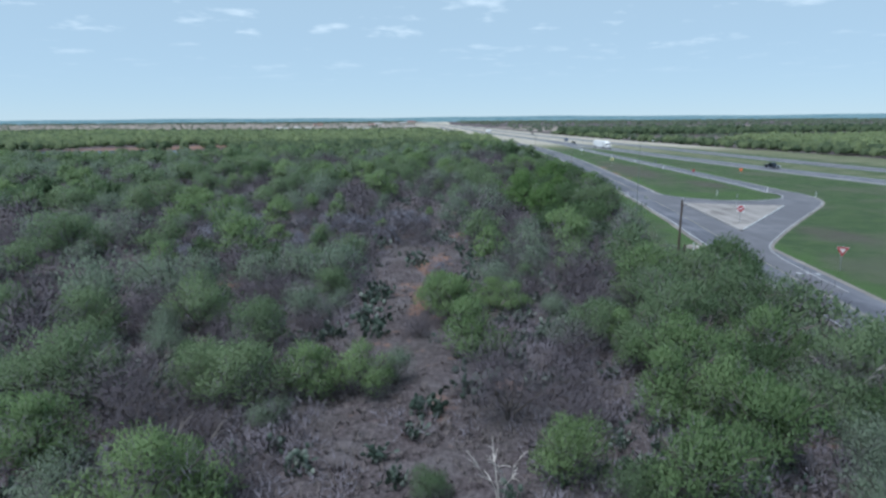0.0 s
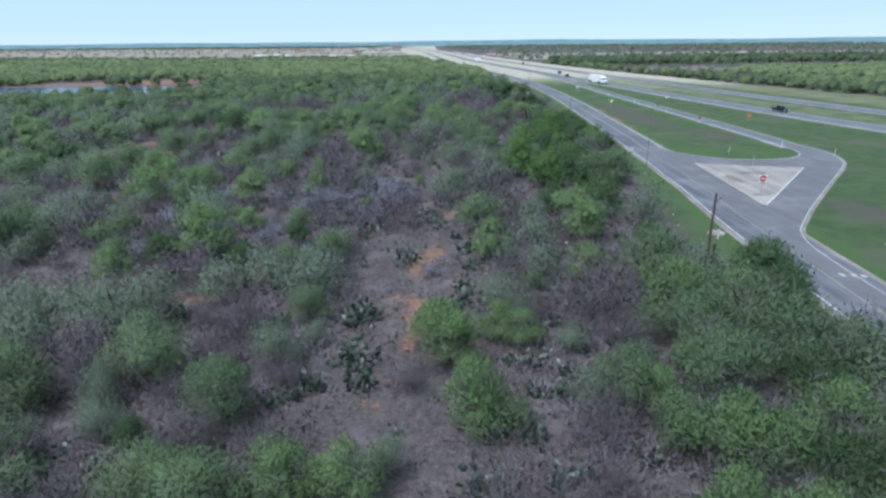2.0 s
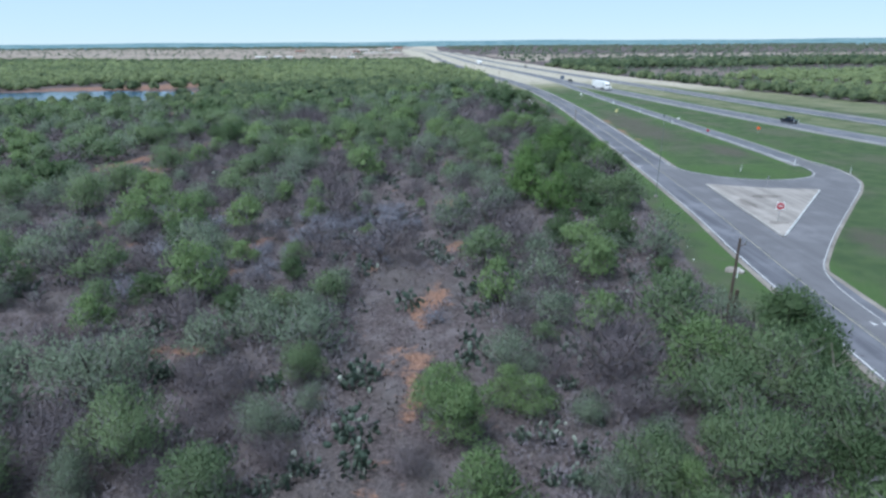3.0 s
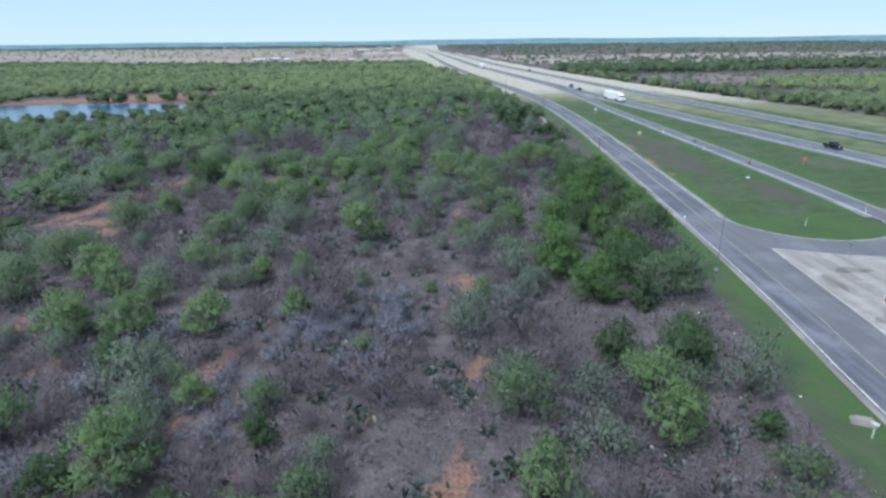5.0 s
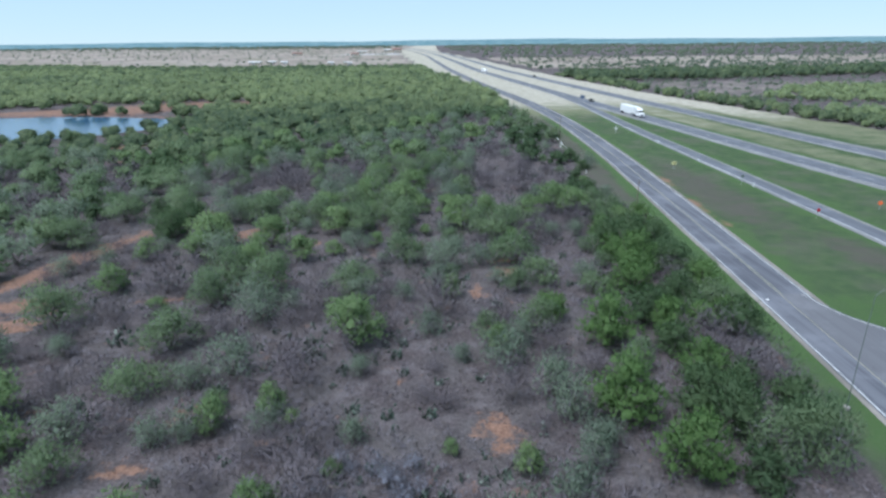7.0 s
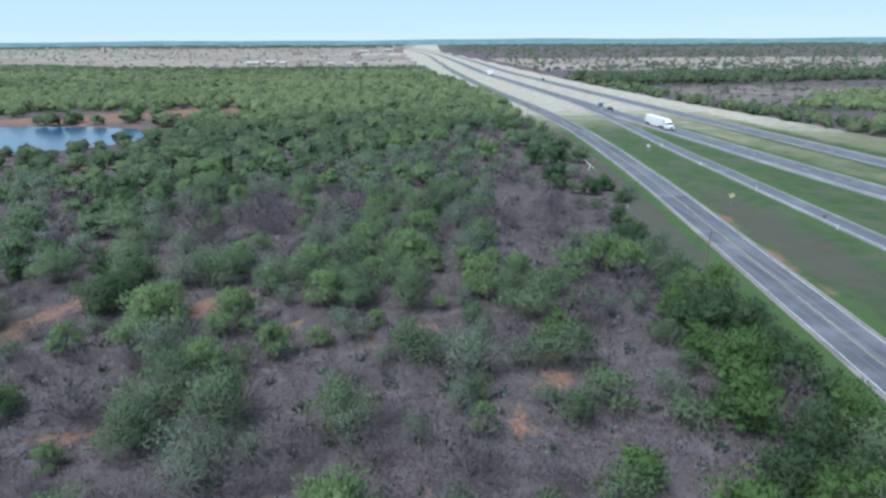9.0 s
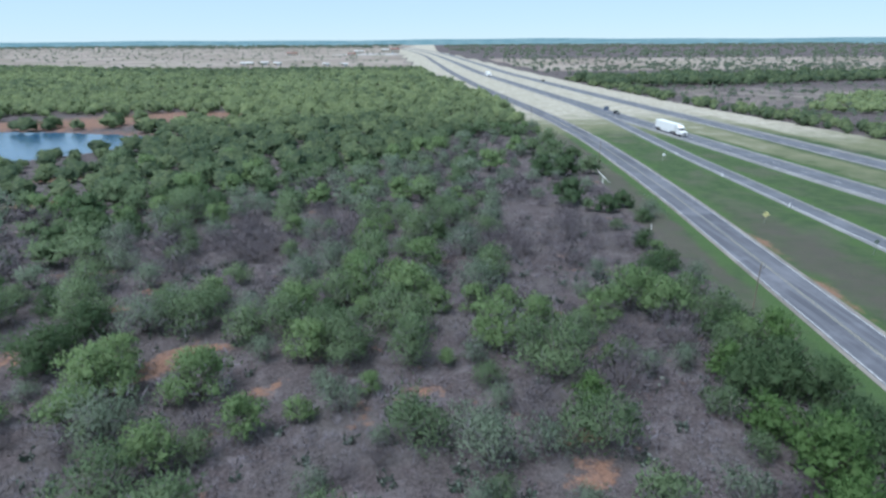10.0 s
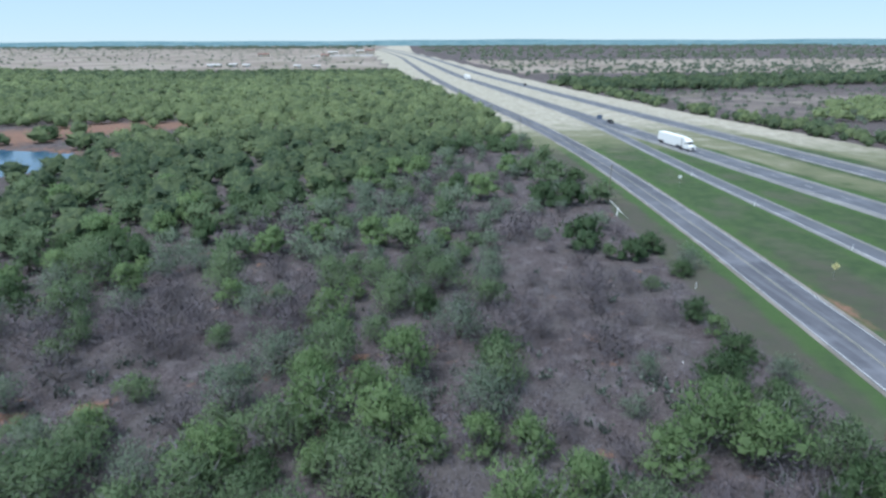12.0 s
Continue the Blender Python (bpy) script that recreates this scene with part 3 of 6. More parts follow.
def crown(gen, width, height, clumps, sprays, leaf, soft=0.5, low=0.28, upright=0.5, slim=0.2, core=0.0, puff=0.24, top=0.75):
    """Leaf blades in soft clumps that make up a spreading dome: vertices, triangles and the way each one is lit from."""
    u = gen.uniform(-0.15, 1.0, clumps)
    a = 2.4 * np.arange(clumps) + gen.uniform(-0.6, 0.6, clumps)
    flat = np.sqrt(1 - np.clip(u, 0, 1) ** 2)
    r = gen.uniform(0.38, 0.80, clumps) * np.where(gen.uniform(0, 1, clumps) < 0.2, 0.45, 1.0)
    z0 = low * height
    mid = np.c_[flat * np.cos(a) * r * width / 2, flat * np.sin(a) * r * width / 2, z0 + np.clip(u, 0.02, 1) * (0.55 + 0.45 * r) * 0.80 * (height - z0)]
    size = puff * width * gen.uniform(0.65, 1.25, clumps)
    share = size ** 2 / (size ** 2).sum()
    who = gen.choice(clumps, sprays, p=share)
    d = gen.normal(size=(sprays, 3))
    d /= np.linalg.norm(d, axis=1)[:, None]
    d[:, 2] = np.where((d[:, 2] < 0) & (gen.uniform(0, 1, sprays) < top), -d[:, 2], d[:, 2])
    far = 1 - soft * gen.uniform(0, 1, sprays) ** 1.5 + 0.30 * np.abs(gen.normal(size=sprays)) * soft
    p = mid[who] + d * (size[who] * far)[:, None] * np.array([1, 1, 1.0])
    out = d * 0.5 + gen.normal(size=(sprays, 3)) * 0.45 + np.array([0, 0, upright])
    out /= np.linalg.norm(out, axis=1)[:, None]
    side = np.cross(out, gen.normal(size=(sprays, 3)))
    side /= np.linalg.norm(side, axis=1)[:, None]
    L = (leaf * gen.uniform(0.6, 1.4, sprays))[:, None]
    W = L * slim
    v = np.stack([p - out * L / 2 - side * W, p - out * L / 2 + side * W, p + out * L / 2], axis=1).reshape(-1, 3)
    f = np.arange(3 * sprays).reshape(-1, 3)
    whole = p - np.array([0, 0, 0.1 * height])
    whole /= np.linalg.norm(whole, axis=1)[:, None] + 1e-9
    lit = 0.75 * d + 0.35 * whole + np.array([0, 0, 0.30])
    if core:
        # the close inner leaf mass of each clump, which hides the limbs
        e, q = dome(5, (-0.3, 0.6))
        for c, w in zip(mid, size):
            shell = c + e * core * w * gen.uniform(0.75, 1.15, len(e))[:, None]
            f = np.r_[f, q + len(v)]
            v = np.r_[v, shell]
            lit = np.r_[lit, e[q].mean(axis=1) + np.array([0, 0, 0.35])]
    v[:, 2] = np.maximum(v[:, 2], 0.05)
    return v, f, lit


def leaf_mesh(name, v, f, lit, material, share=0.85):
    """Blades wound and shaded towards the side that their clump turns outwards, as a mass of fine leaflets is."""
    n = np.cross(v[f[:, 1]] - v[f[:, 0]], v[f[:, 2]] - v[f[:, 0]])
    n /= np.linalg.norm(n, axis=1)[:, None] + 1e-9
    back = np.einsum("ij,ij->i", n, lit) < 0
    f = f.copy()
    f[back] = f[back][:, ::-1]
    n[back] *= -1
    m = share * lit / (np.linalg.norm(lit, axis=1)[:, None] + 1e-9) + (1 - share) * n
    m /= np.linalg.norm(m, axis=1)[:, None] + 1e-9
    per = np.zeros((len(v), 3))
    per[f.ravel()] = np.repeat(m, 3, axis=0)
    me = mesh_of(name, v, f, material)
    me.normals_split_custom_set_from_vertices(per.tolist())
    return me


def dome(around, ups):
    """Directions on rings from below to the top of a crown, and the triangles between them."""
    a = 2 * np.pi * np.arange(around) / around
    e = np.array([(math.sqrt(1 - u * u) * math.cos(t + 0.3 * j), math.sqrt(1 - u * u) * math.sin(t + 0.3 * j), u) for j, u in enumerate(ups) for t in a] + [(0, 0, 1)])
    q = []
    for j in range(len(ups) - 1):
        for k in range(around):
            i, m = j * around + k, j * around + (k + 1) % around
            q += [(i, m, m + around), (i, m + around, i + around)]
    q += [((len(ups) - 1) * around + k, (len(ups) - 1) * around + (k + 1) % around, len(ups) * around) for k in range(around)]
    return e, np.array(q)


def pad_shape(m, size, ring=7):
    """One flat oval pad, standing on its lower tip."""
    verts = [m @ Vector((0.40 * size * math.sin(t), 0, size * (0.5 - 0.5 * math.cos(t)))) for t in (2 * math.pi * k / ring for k in range(ring))]
    verts += [m @ Vector((0, -0.04, 0.5 * size)), m @ Vector((0, 0.04, 0.5 * size))]
    faces = []
    for k in range(ring):
        q = (k + 1) % ring
        faces += [(k, q, ring), (q, k, ring + 1)]
    return verts, faces


def cactus_plan(rng, clump_width, most=99):
    """Where the pads of a prickly pear stand: each grows from the one below, turned every way."""
    plan = []
    for _ in range(int(22 + 12 * clump_width)):
        r, a = clump_width / 2 * math.sqrt(rng.random()), rng.uniform(0, 6.28)
        m = pose(r * math.cos(a), r * math.sin(a), -0.05, rng.uniform(-25, 25), rng.uniform(-20, 20), rng.uniform(0, 180))
        for _level in range(rng.choice((2, 3, 4))):
            size = rng.uniform(0.26, 0.42)
            plan.append((m.copy(), size))
            m = m @ pose(rng.uniform(-0.1, 0.1), 0, size * 0.93, rng.uniform(-25, 25), rng.uniform(-40, 40), rng.uniform(-60, 60))
    rng.shuffle(plan)
    return plan[:most]


def cactus_pads(rng, clump_width, ring, most):
    verts, faces = [], []
    for m, size in cactus_plan(rng, clump_width, most):
        v, f = pad_shape(m, size, ring)
        n = len(verts)
        verts += v
        faces += [tuple(k + n for k in q) for q in f]
    return verts, faces


LABELS = {
    "green": "spreading mesquite tree with feathery mid-green leaves",
    "bright": "round-crowned tree with fresh yellow-green leaves",
    "lush": "full round tree with deep fresh green leaves",
    "dark": "dense dark green evergreen tree on dry ground",
    "pale": "dusty grey-green thorn tree with a thin crown",
    "bare": "leafless purple-brown thorn bush on dry ground",
    "grey": "low silver-grey shrub on bare earth",
    "cactus": "clump of grey-green prickly pear cactus",
}
NAMES = {"green": "mesquite_tree", "bright": "acacia_tree", "lush": "hackberry_tree", "dark": "evergreen_tree", "pale": "thorn_tree", "bare": "bare_bush", "grey": "grey_shrub", "cactus": "prickly_pear"}
TALL = {"green": 0.84, "bright": 0.92, "lush": 0.94, "dark": 0.86, "pale": 0.84, "bare": 0.66, "grey": 0.66}
UNIT = 5.0
MODELS = {}
PLANTED = []


def model(kind, fine, k, big=False):
    """The meshes of one of a few models of a kind, in three grades of leaf size; big ones have more and relatively smaller leaves."""
    key = (kind, fine, k, big)
    if key in MODELS:
        return MODELS[key]
    rng, gen = random.Random(f"{kind}{k}"), np.random.default_rng(100 * k + len(kind) + 7 * fine)
    h = UNIT * TALL.get(kind, 0.6)
    if kind == "cactus":
        v, f = cactus_pads(rng, 1.0 + 0.35 * k, (7, 6, 5)[fine], (99, 46, 22)[fine])
        made = [("pad_mass", mesh_of("pad_mass", v, f, PAD))]
    elif kind == "bare":
        v, f = limbs(rng, UNIT, h, (7, 5, 4)[fine], (5, 3, 0)[fine], 0.06)
        t, g, lit = crown(gen, UNIT, h, 9, (4000, 1050, 330)[fine], 0.46 * (1.0, 1.25, 1.7)[fine], 1.0, 0.26, 0.5, 0.026 * (1.0, 1.6, 2.6)[fine], puff=0.33, top=0.5)
        made = [("stem", mesh_of("stem", v, f, BARK)), ("branchwork", leaf_mesh("branchwork", t, g, lit, THORN, 0.5))]
    else:
        clumps, sprays, soft, inner, low, puff = {"green": (15, 5600, 0.75, 0.45, 0.26, 0.215), "bright": (24, 5800, 0.60, 0.62, 0.22, 0.17), "lush": (26, 6200, 0.50, 0.68, 0.16, 0.165), "dark": (18, 6000, 0.60, 0.70, 0.14, 0.21),
                                                  "pale": (11, 4400, 0.95, 0.25, 0.22, 0.27), "grey": (5, 2600, 0.80, 0.42, 0.12, 0.33)}[kind]
        sprays, leaf = int(sprays * (1.15, 0.42 if big else 0.23, 0.085)[fine]), (0.19, 0.27 if big else 0.36, 0.56)[fine]
        v, f = limbs(rng, UNIT, h, (5, 4, 3)[fine], (3, 0, 0)[fine])
        c, g, lit = crown(gen, UNIT, h, clumps, sprays, leaf, soft, low, slim=0.20, core=inner * (0.0, 0.55 if kind in ("bright", "lush", "dark", "grey") else 0.0, 0.95)[fine], puff=puff)
        made = [("trunk", mesh_of("trunk", v, f, BARK)), ("crown", leaf_mesh("crown", c, g, lit, LEAF[kind]))]
        if fine < 2 and kind not in ("dark", "lush", "grey"):
            t, q, lit = crown(gen, 0.96 * UNIT, 0.80 * h, 12, (900, 240)[fine], 0.50 * (1.1, 1.5)[fine], 0.8, 0.18, 0.6, 0.020 * (1.0, 1.6)[fine], puff=0.25, top=0.4)
            made.append(("branchwork", leaf_mesh("branchwork", t, q, lit, TWIG, 0.5)))
    MODELS[key] = made
    return made


def plant(kind, x, y, w):
    """One plant of a kind with its base at (x, y) and a crown about w metres wide."""
    rng = random.Random(f"{x:.1f},{y:.1f}")
    fine = 0 if y < 56 and abs(x) < 27 else 1 if y < 225 and abs(x + 5) < 62 else 2
    k = rng.randrange(5) if kind != "cactus" else min(3, int(w / 1.1))
    root = new(NAMES[kind])
    s = (1.04 * w / UNIT) if kind != "cactus" else min(1.6, max(0.8, w / 2.2))
    squash = rng.uniform(0.85, 1.12) * (1.0 if w < 6 else (6 / w) ** 0.35)
    root.matrix_basis = Matrix.LocRotScale((x, y, 0.0), Euler((0, 0, rng.uniform(0, 6.28))), (s * rng.uniform(0.90, 1.14), s * rng.uniform(0.90, 1.14), s * squash))
    pieces = model(kind, fine, k, fine == 1 and w > 5.6)
    if kind == "cactus" and y < 50 and -18 < x < 22:
        # near enough to tell the pads apart
        one = MODELS.setdefault("pad", mesh_of("pad", *pad_shape(Matrix.Identity(4), 0.3), PAD))
        for m, size in cactus_plan(rng, 0.9 + 0.25 * k, 54):
            part("pad", one, root, at=m @ Matrix.Scale(size / 0.3, 4))
        pieces = []
    for name, data in pieces:
        ob = part(name, data, root)
        if name in ("pad_mass", "branchwork"):
            tagged(ob, kind="stuff")
    tagged(root, LABELS[kind], "cactus" if kind == "cactus" else "bush" if kind in ("bare", "grey") else "tree", "brushland plants")
    PLANTED.append((x, y, w, kind))


plant("bright", -11.4, 22.0, 5.5)
plant("bright", -19.0, 26.3, 5.1)
plant("green", -21.7, 33.3, 6.5)
plant("green", -25.5, 34.1, 3.5)
plant("green", -25.9, 42.2, 5.9)
plant("green", -35.6, 47.1, 4.1)
plant("bare", -16.6, 30.5, 5.8)
plant("bare", -28.0, 38.8, 6.2)
plant("bare", -22.8, 45.1, 6.0)
plant("green", -19.1, 45.4, 5.4)
plant("pale", -24.7, 52.4, 8.0)
plant("bright", -24.0, 70.0, 7.2)
plant("green", -45.4, 70.4, 7.3)
plant("bare", -38.8, 74.7, 6.6)
plant("green", -12.7, 41.5, 5.2)
plant("pale", -11.1, 47.1, 3.9)
plant("green", -13.9, 34.0, 4.5)
plant("green", -10.6, 32.5, 5.3)
plant("bright", -7.7, 34.1, 4.3)
plant("bright", -4.6, 34.4, 3.9)
plant("pale", -2.7, 35.9, 2.2)
plant("pale", -9.1, 30.5, 2.4)
plant("pale", -10.3, 58.4, 6.4)
plant("bare", -1.6, 44.1, 2.7)
plant("bright", 16.4, 78.6, 6.0)
plant("bright", -0.1, 50.2, 4.5)
plant("bare", -13.3, 95.5, 8.0)
plant("bare", -6.4, 79.7, 8.0)
plant("green", -52.3, 101.5, 8.0)
plant("green", -66.9, 105.9, 8.0)
plant("dark", -79.4, 110.6, 8.0)
plant("cactus", -6.5, 26.2, 2.4)
plant("cactus", -1.2, 29.4, 1.4)
plant("cactus", -2.9, 27.2, 1.2)
plant("cactus", -1.8, 25.2, 1.1)
plant("cactus", -5.2, 44.4, 3.2)
plant("cactus", -3.0, 67.2, 4.6)
plant("cactus", -0.2, 80.6, 3.1)
plant("cactus", -16.4, 25.3, 2.0)
plant("cactus", -8.9, 43.2, 1.8)
plant("cactus", -24.9, 32.1, 2.5)
plant("green", -0.2, 24.3, 1.9)
plant("bright", 2.4, 40.4, 4.9)
plant("bright", 4.6, 51.3, 3.6)
plant("bare", 4.1, 31.1, 5.6)
plant("bright", 6.1, 25.4, 4.0)
plant("green", 11.5, 42.8, 4.9)
plant("bare", 12.8, 54.2, 6.6)
plant("bright", 18.8, 53.1, 6.4)
plant("green", 22.9, 51.1, 6.2)
plant("dark", 29.5, 60.4, 5.9)
plant("bright", 15.4, 36.1, 5.9)
plant("green", 13.3, 38.2, 3.7)
plant("bright", 12.8, 30.8, 4.5)
plant("bright", 15.4, 29.6, 5.1)
plant("dark", 23.3, 42.3, 5.2)
plant("dark", 19.5, 34.1, 5.1)
plant("bare", 22.5, 31.7, 4.3)
plant("bright", 15.7, 26.1, 5.1)
plant("bright", 11.2, 23.0, 5.0)
plant("green", 8.9, 23.3, 3.0)
plant("cactus", 9.4, 28.2, 1.9)
plant("cactus", 9.0, 26.1, 1.8)
plant("cactus", 11.0, 36.7, 2.0)
plant("cactus", 7.9, 43.0, 2.6)
plant("cactus", 6.7, 46.9, 2.4)
plant("cactus", 3.5, 65.7, 2.9)
plant("cactus", 10.9, 41.2, 1.7)
plant("cactus", 7.7, 35.8, 1.1)
plant("bright", -29.8, 62.2, 4.0)
plant("pale", -18.6, 58.4, 4.5)
plant("green", -35.4, 74.9, 5.6)
plant("pale", -26.0, 77.2, 4.7)
plant("pale", -14.9, 61.1, 4.1)
plant("pale", -10.1, 71.2, 3.5)
plant("bare", -14.2, 81.0, 6.1)
plant("dark", -15.4, 74.1, 3.1)
plant("bright", -17.0, 95.4, 4.9)
plant("green", -50.2, 81.7, 4.9)
plant("grey", -6.5, 92.8, 3.5)
plant("grey", -0.4, 63.8, 2.3)
plant("grey", -31.4, 70.1, 3.2)
plant("bright", 1.0, 46.7, 5.1)
plant("cactus", -8.0, 44.1, 2.5)
plant("cactus", -10.0, 42.7, 2.1)
plant("cactus", -6.5, 49.7, 1.6)
plant("cactus", -12.5, 53.4, 2.2)
plant("cactus", -14.4, 71.9, 1.5)
plant("cactus", -23.6, 47.6, 2.2)
plant("pale", -9.0, 50.6, 2.1)
plant("pale", 5.2, 55.0, 4.4)
plant("bright", 6.2, 50.0, 3.6)
plant("green", 5.3, 77.0, 5.7)
plant("bright", 5.6, 67.9, 4.9)
plant("bright", 16.5, 74.2, 6.2)
plant("bright", 13.7, 61.2, 5.0)
plant("pale", 10.1, 62.8, 4.6)
plant("green", 19.5, 61.2, 6.2)
plant("bare", 7.1, 90.3, 8.0)
plant("dark", 23.7, 73.6, 3.2)
plant("green", 18.5, 49.3, 5.5)
plant("dark", 27.0, 53.4, 5.9)
plant("green", 17.6, 43.1, 6.0)
plant("pale", 9.3, 41.9, 3.1)
plant("bright", 13.2, 40.7, 3.5)
plant("cactus", 8.6, 45.5, 2.2)
plant("cactus", 6.1, 43.3, 1.8)
plant("cactus", 5.0, 47.0, 1.5)
plant("green", -77.3, 144.5, 8.0)
plant("green", -70.9, 142.4, 8.0)
plant("bright", -49.4, 138.1, 5.3)
plant("green", -50.6, 127.5, 7.9)
plant("green", -33.9, 121.5, 6.9)
plant("green", -33.9, 140.9, 8.0)
plant("green", -27.1, 137.1, 8.0)
plant("bright", -24.9, 150.0, 5.5)
plant("pale", -25.2, 115.8, 5.5)
plant("pale", -26.0, 128.7, 7.2)
plant("bright", -13.0, 122.0, 8.0)
plant("green", -14.7, 136.3, 5.7)
plant("green", -8.3, 148.6, 7.4)
plant("pale", -1.9, 146.0, 6.2)
plant("bright", -45.6, 108.1, 7.3)
plant("bright", -41.0, 103.2, 5.2)
plant("green", -52.3, 112.4, 7.9)
plant("bright", -40.8, 92.1, 7.3)
plant("bright", -33.6, 91.5, 6.3)
plant("green", -34.9, 99.7, 4.9)
plant("pale", -37.0, 105.4, 5.2)
plant("bare", -33.1, 105.3, 4.4)
plant("green", -33.3, 111.4, 6.2)
plant("pale", -26.3, 104.9, 3.5)
plant("green", -25.0, 109.5, 3.0)
plant("bright", -19.2, 108.8, 3.6)
plant("bright", -26.1, 92.7, 5.7)
plant("bright", -12.1, 100.0, 1.9)
plant("pale", -28.7, 82.1, 5.4)
plant("pale", -28.7, 86.4, 3.4)
plant("bright", -22.2, 79.3, 3.7)
plant("green", -16.2, 78.5, 3.7)
plant("bright", -9.0, 87.3, 2.6)
plant("bare", -18.1, 114.0, 6.8)
plant("bare", -14.9, 103.9, 6.0)
plant("bare", -3.3, 129.5, 8.0)
plant("bright", -2.5, 102.5, 1.9)
plant("bare", -24.3, 86.6, 3.9)
plant("grey", -15.1, 96.2, 3.0)
plant("grey", -15.7, 92.6, 3.5)
plant("grey", -12.4, 92.5, 2.3)
plant("grey", -18.6, 95.2, 2.7)
plant("grey", -6.6, 96.0, 3.0)
plant("grey", -8.6, 93.1, 1.7)
plant("grey", -7.3, 98.7, 2.5)
plant("grey", -5.6, 100.8, 2.2)
plant("grey", -22.1, 91.9, 3.0)
plant("grey", -30.3, 90.8, 3.7)
plant("grey", -32.2, 88.2, 3.0)
plant("grey", -28.7, 92.0, 3.1)
plant("grey", -18.0, 81.7, 2.0)
plant("grey", -32.8, 81.6, 3.4)
plant("grey", -17.5, 86.9, 3.2)
plant("grey", -10.8, 93.0, 2.3)
plant("grey", -14.1, 88.6, 3.3)
plant("cactus", -9.8, 96.0, 3.0)
plant("cactus", -22.1, 89.4, 2.0)
plant("cactus", -11.9, 79.6, 2.8)
plant("cactus", -15.2, 75.1, 2.7)
plant("cactus", -20.7, 93.4, 2.4)
plant("cactus", -18.1, 122.1, 2.5)
plant("cactus", -3.1, 97.7, 1.8)
plant("cactus", -23.8, 87.6, 2.8)
plant("cactus", -4.8, 95.3, 1.2)
plant("cactus", -29.8, 78.7, 2.1)
plant("pale", 8.0, 110.9, 5.4)
plant("green", 9.1, 147.9, 7.4)
plant("green", 2.5, 123.2, 4.2)
plant("bright", -1.5, 135.0, 3.8)
plant("green", 8.5, 124.5, 5.1)
plant("lush", 26.1, 142.3, 8.0)
plant("lush", 16.1, 121.0, 8.0)
plant("lush", 13.8, 106.9, 7.7)
plant("lush", 17.2, 99.6, 6.8)
plant("dark", 27.5, 131.6, 5.7)
plant("dark", 23.0, 119.2, 5.0)
plant("bare", 27.4, 120.7, 7.7)
plant("dark", 22.6, 104.4, 6.3)
plant("bare", 29.3, 114.8, 6.5)
plant("dark", 22.2, 97.9, 5.2)
plant("green", 28.4, 100.5, 6.2)
plant("pale", 1.9, 91.8, 6.1)
plant("bright", 3.8, 100.0, 3.1)
plant("pale", 9.5, 100.7, 3.8)
plant("pale", 11.6, 78.7, 4.7)
plant("dark", 15.2, 85.7, 4.2)
plant("dark", 21.4, 84.3, 6.5)
plant("bare", 9.3, 83.5, 5.5)
plant("cactus", 1.4, 87.9, 3.2)
plant("cactus", -0.5, 84.5, 2.5)
plant("cactus", -1.6, 81.4, 1.9)
plant("cactus", 0.5, 78.7, 2.3)
plant("cactus", 2.3, 74.8, 2.1)
plant("green", -98.6, 201.8, 8.0)
plant("green", -83.4, 195.7, 8.0)
plant("green", -69.1, 157.4, 8.0)
plant("green", -64.7, 157.7, 7.7)
plant("green", -70.7, 195.2, 8.0)
plant("green", -64.4, 173.1, 8.0)
plant("dark", -51.4, 162.6, 8.0)
plant("green", -53.4, 174.6, 8.0)
plant("bright", -41.5, 156.6, 7.9)
plant("pale", -37.6, 149.2, 6.4)
plant("bright", -31.5, 156.6, 7.6)
plant("bright", -20.1, 152.5, 3.6)
plant("green", -16.8, 162.7, 6.8)
plant("pale", -3.4, 148.9, 4.2)
plant("green", -16.5, 192.8, 8.0)
plant("bright", -9.7, 178.7, 8.0)
plant("bright", -25.8, 175.4, 8.0)
plant("green", -37.8, 172.1, 8.0)
plant("green", -33.6, 133.0, 6.1)
plant("bright", -39.8, 130.9, 3.1)
plant("pale", -13.5, 133.8, 4.3)
plant("bright", -24.1, 106.3, 4.0)
plant("pale", -19.0, 105.9, 3.1)
plant("bright", -17.0, 106.9, 2.1)
plant("pale", -7.9, 134.2, 3.6)
plant("bare", -41.3, 137.6, 6.6)
plant("bare", -18.9, 132.1, 6.4)
plant("cactus", -40.6, 123.1, 3.6)
plant("cactus", -7.1, 115.1, 1.7)
plant("cactus", -8.2, 107.8, 2.1)
plant("cactus", -11.7, 108.6, 2.1)
plant("cactus", -17.1, 119.2, 3.1)
plant("cactus", -4.4, 107.7, 2.0)
plant("bright", 3.4, 120.2, 3.9)
plant("green", 11.7, 139.1, 5.4)
plant("pale", -0.9, 118.1, 2.4)
plant("lush", 10.9, 128.0, 5.1)
plant("green", 18.5, 136.0, 4.6)
plant("lush", 23.3, 135.3, 7.3)
plant("dark", 22.3, 126.8, 6.3)
plant("green", 17.5, 115.2, 4.8)
plant("dark", 21.8, 108.6, 7.3)
plant("dark", 31.7, 159.5, 8.0)
plant("dark", 33.2, 148.8, 5.5)
plant("bright", 23.7, 173.8, 7.7)
plant("dark", 31.0, 169.1, 5.4)
plant("green", 7.3, 160.8, 7.7)
plant("bright", 0.9, 167.1, 8.0)
plant("bare", 9.1, 119.5, 5.5)
plant("bare", 12.9, 114.3, 4.6)
plant("bare", 13.3, 157.2, 7.5)
plant("cactus", -0.3, 117.8, 1.8)
plant("cactus", 1.0, 114.0, 1.7)
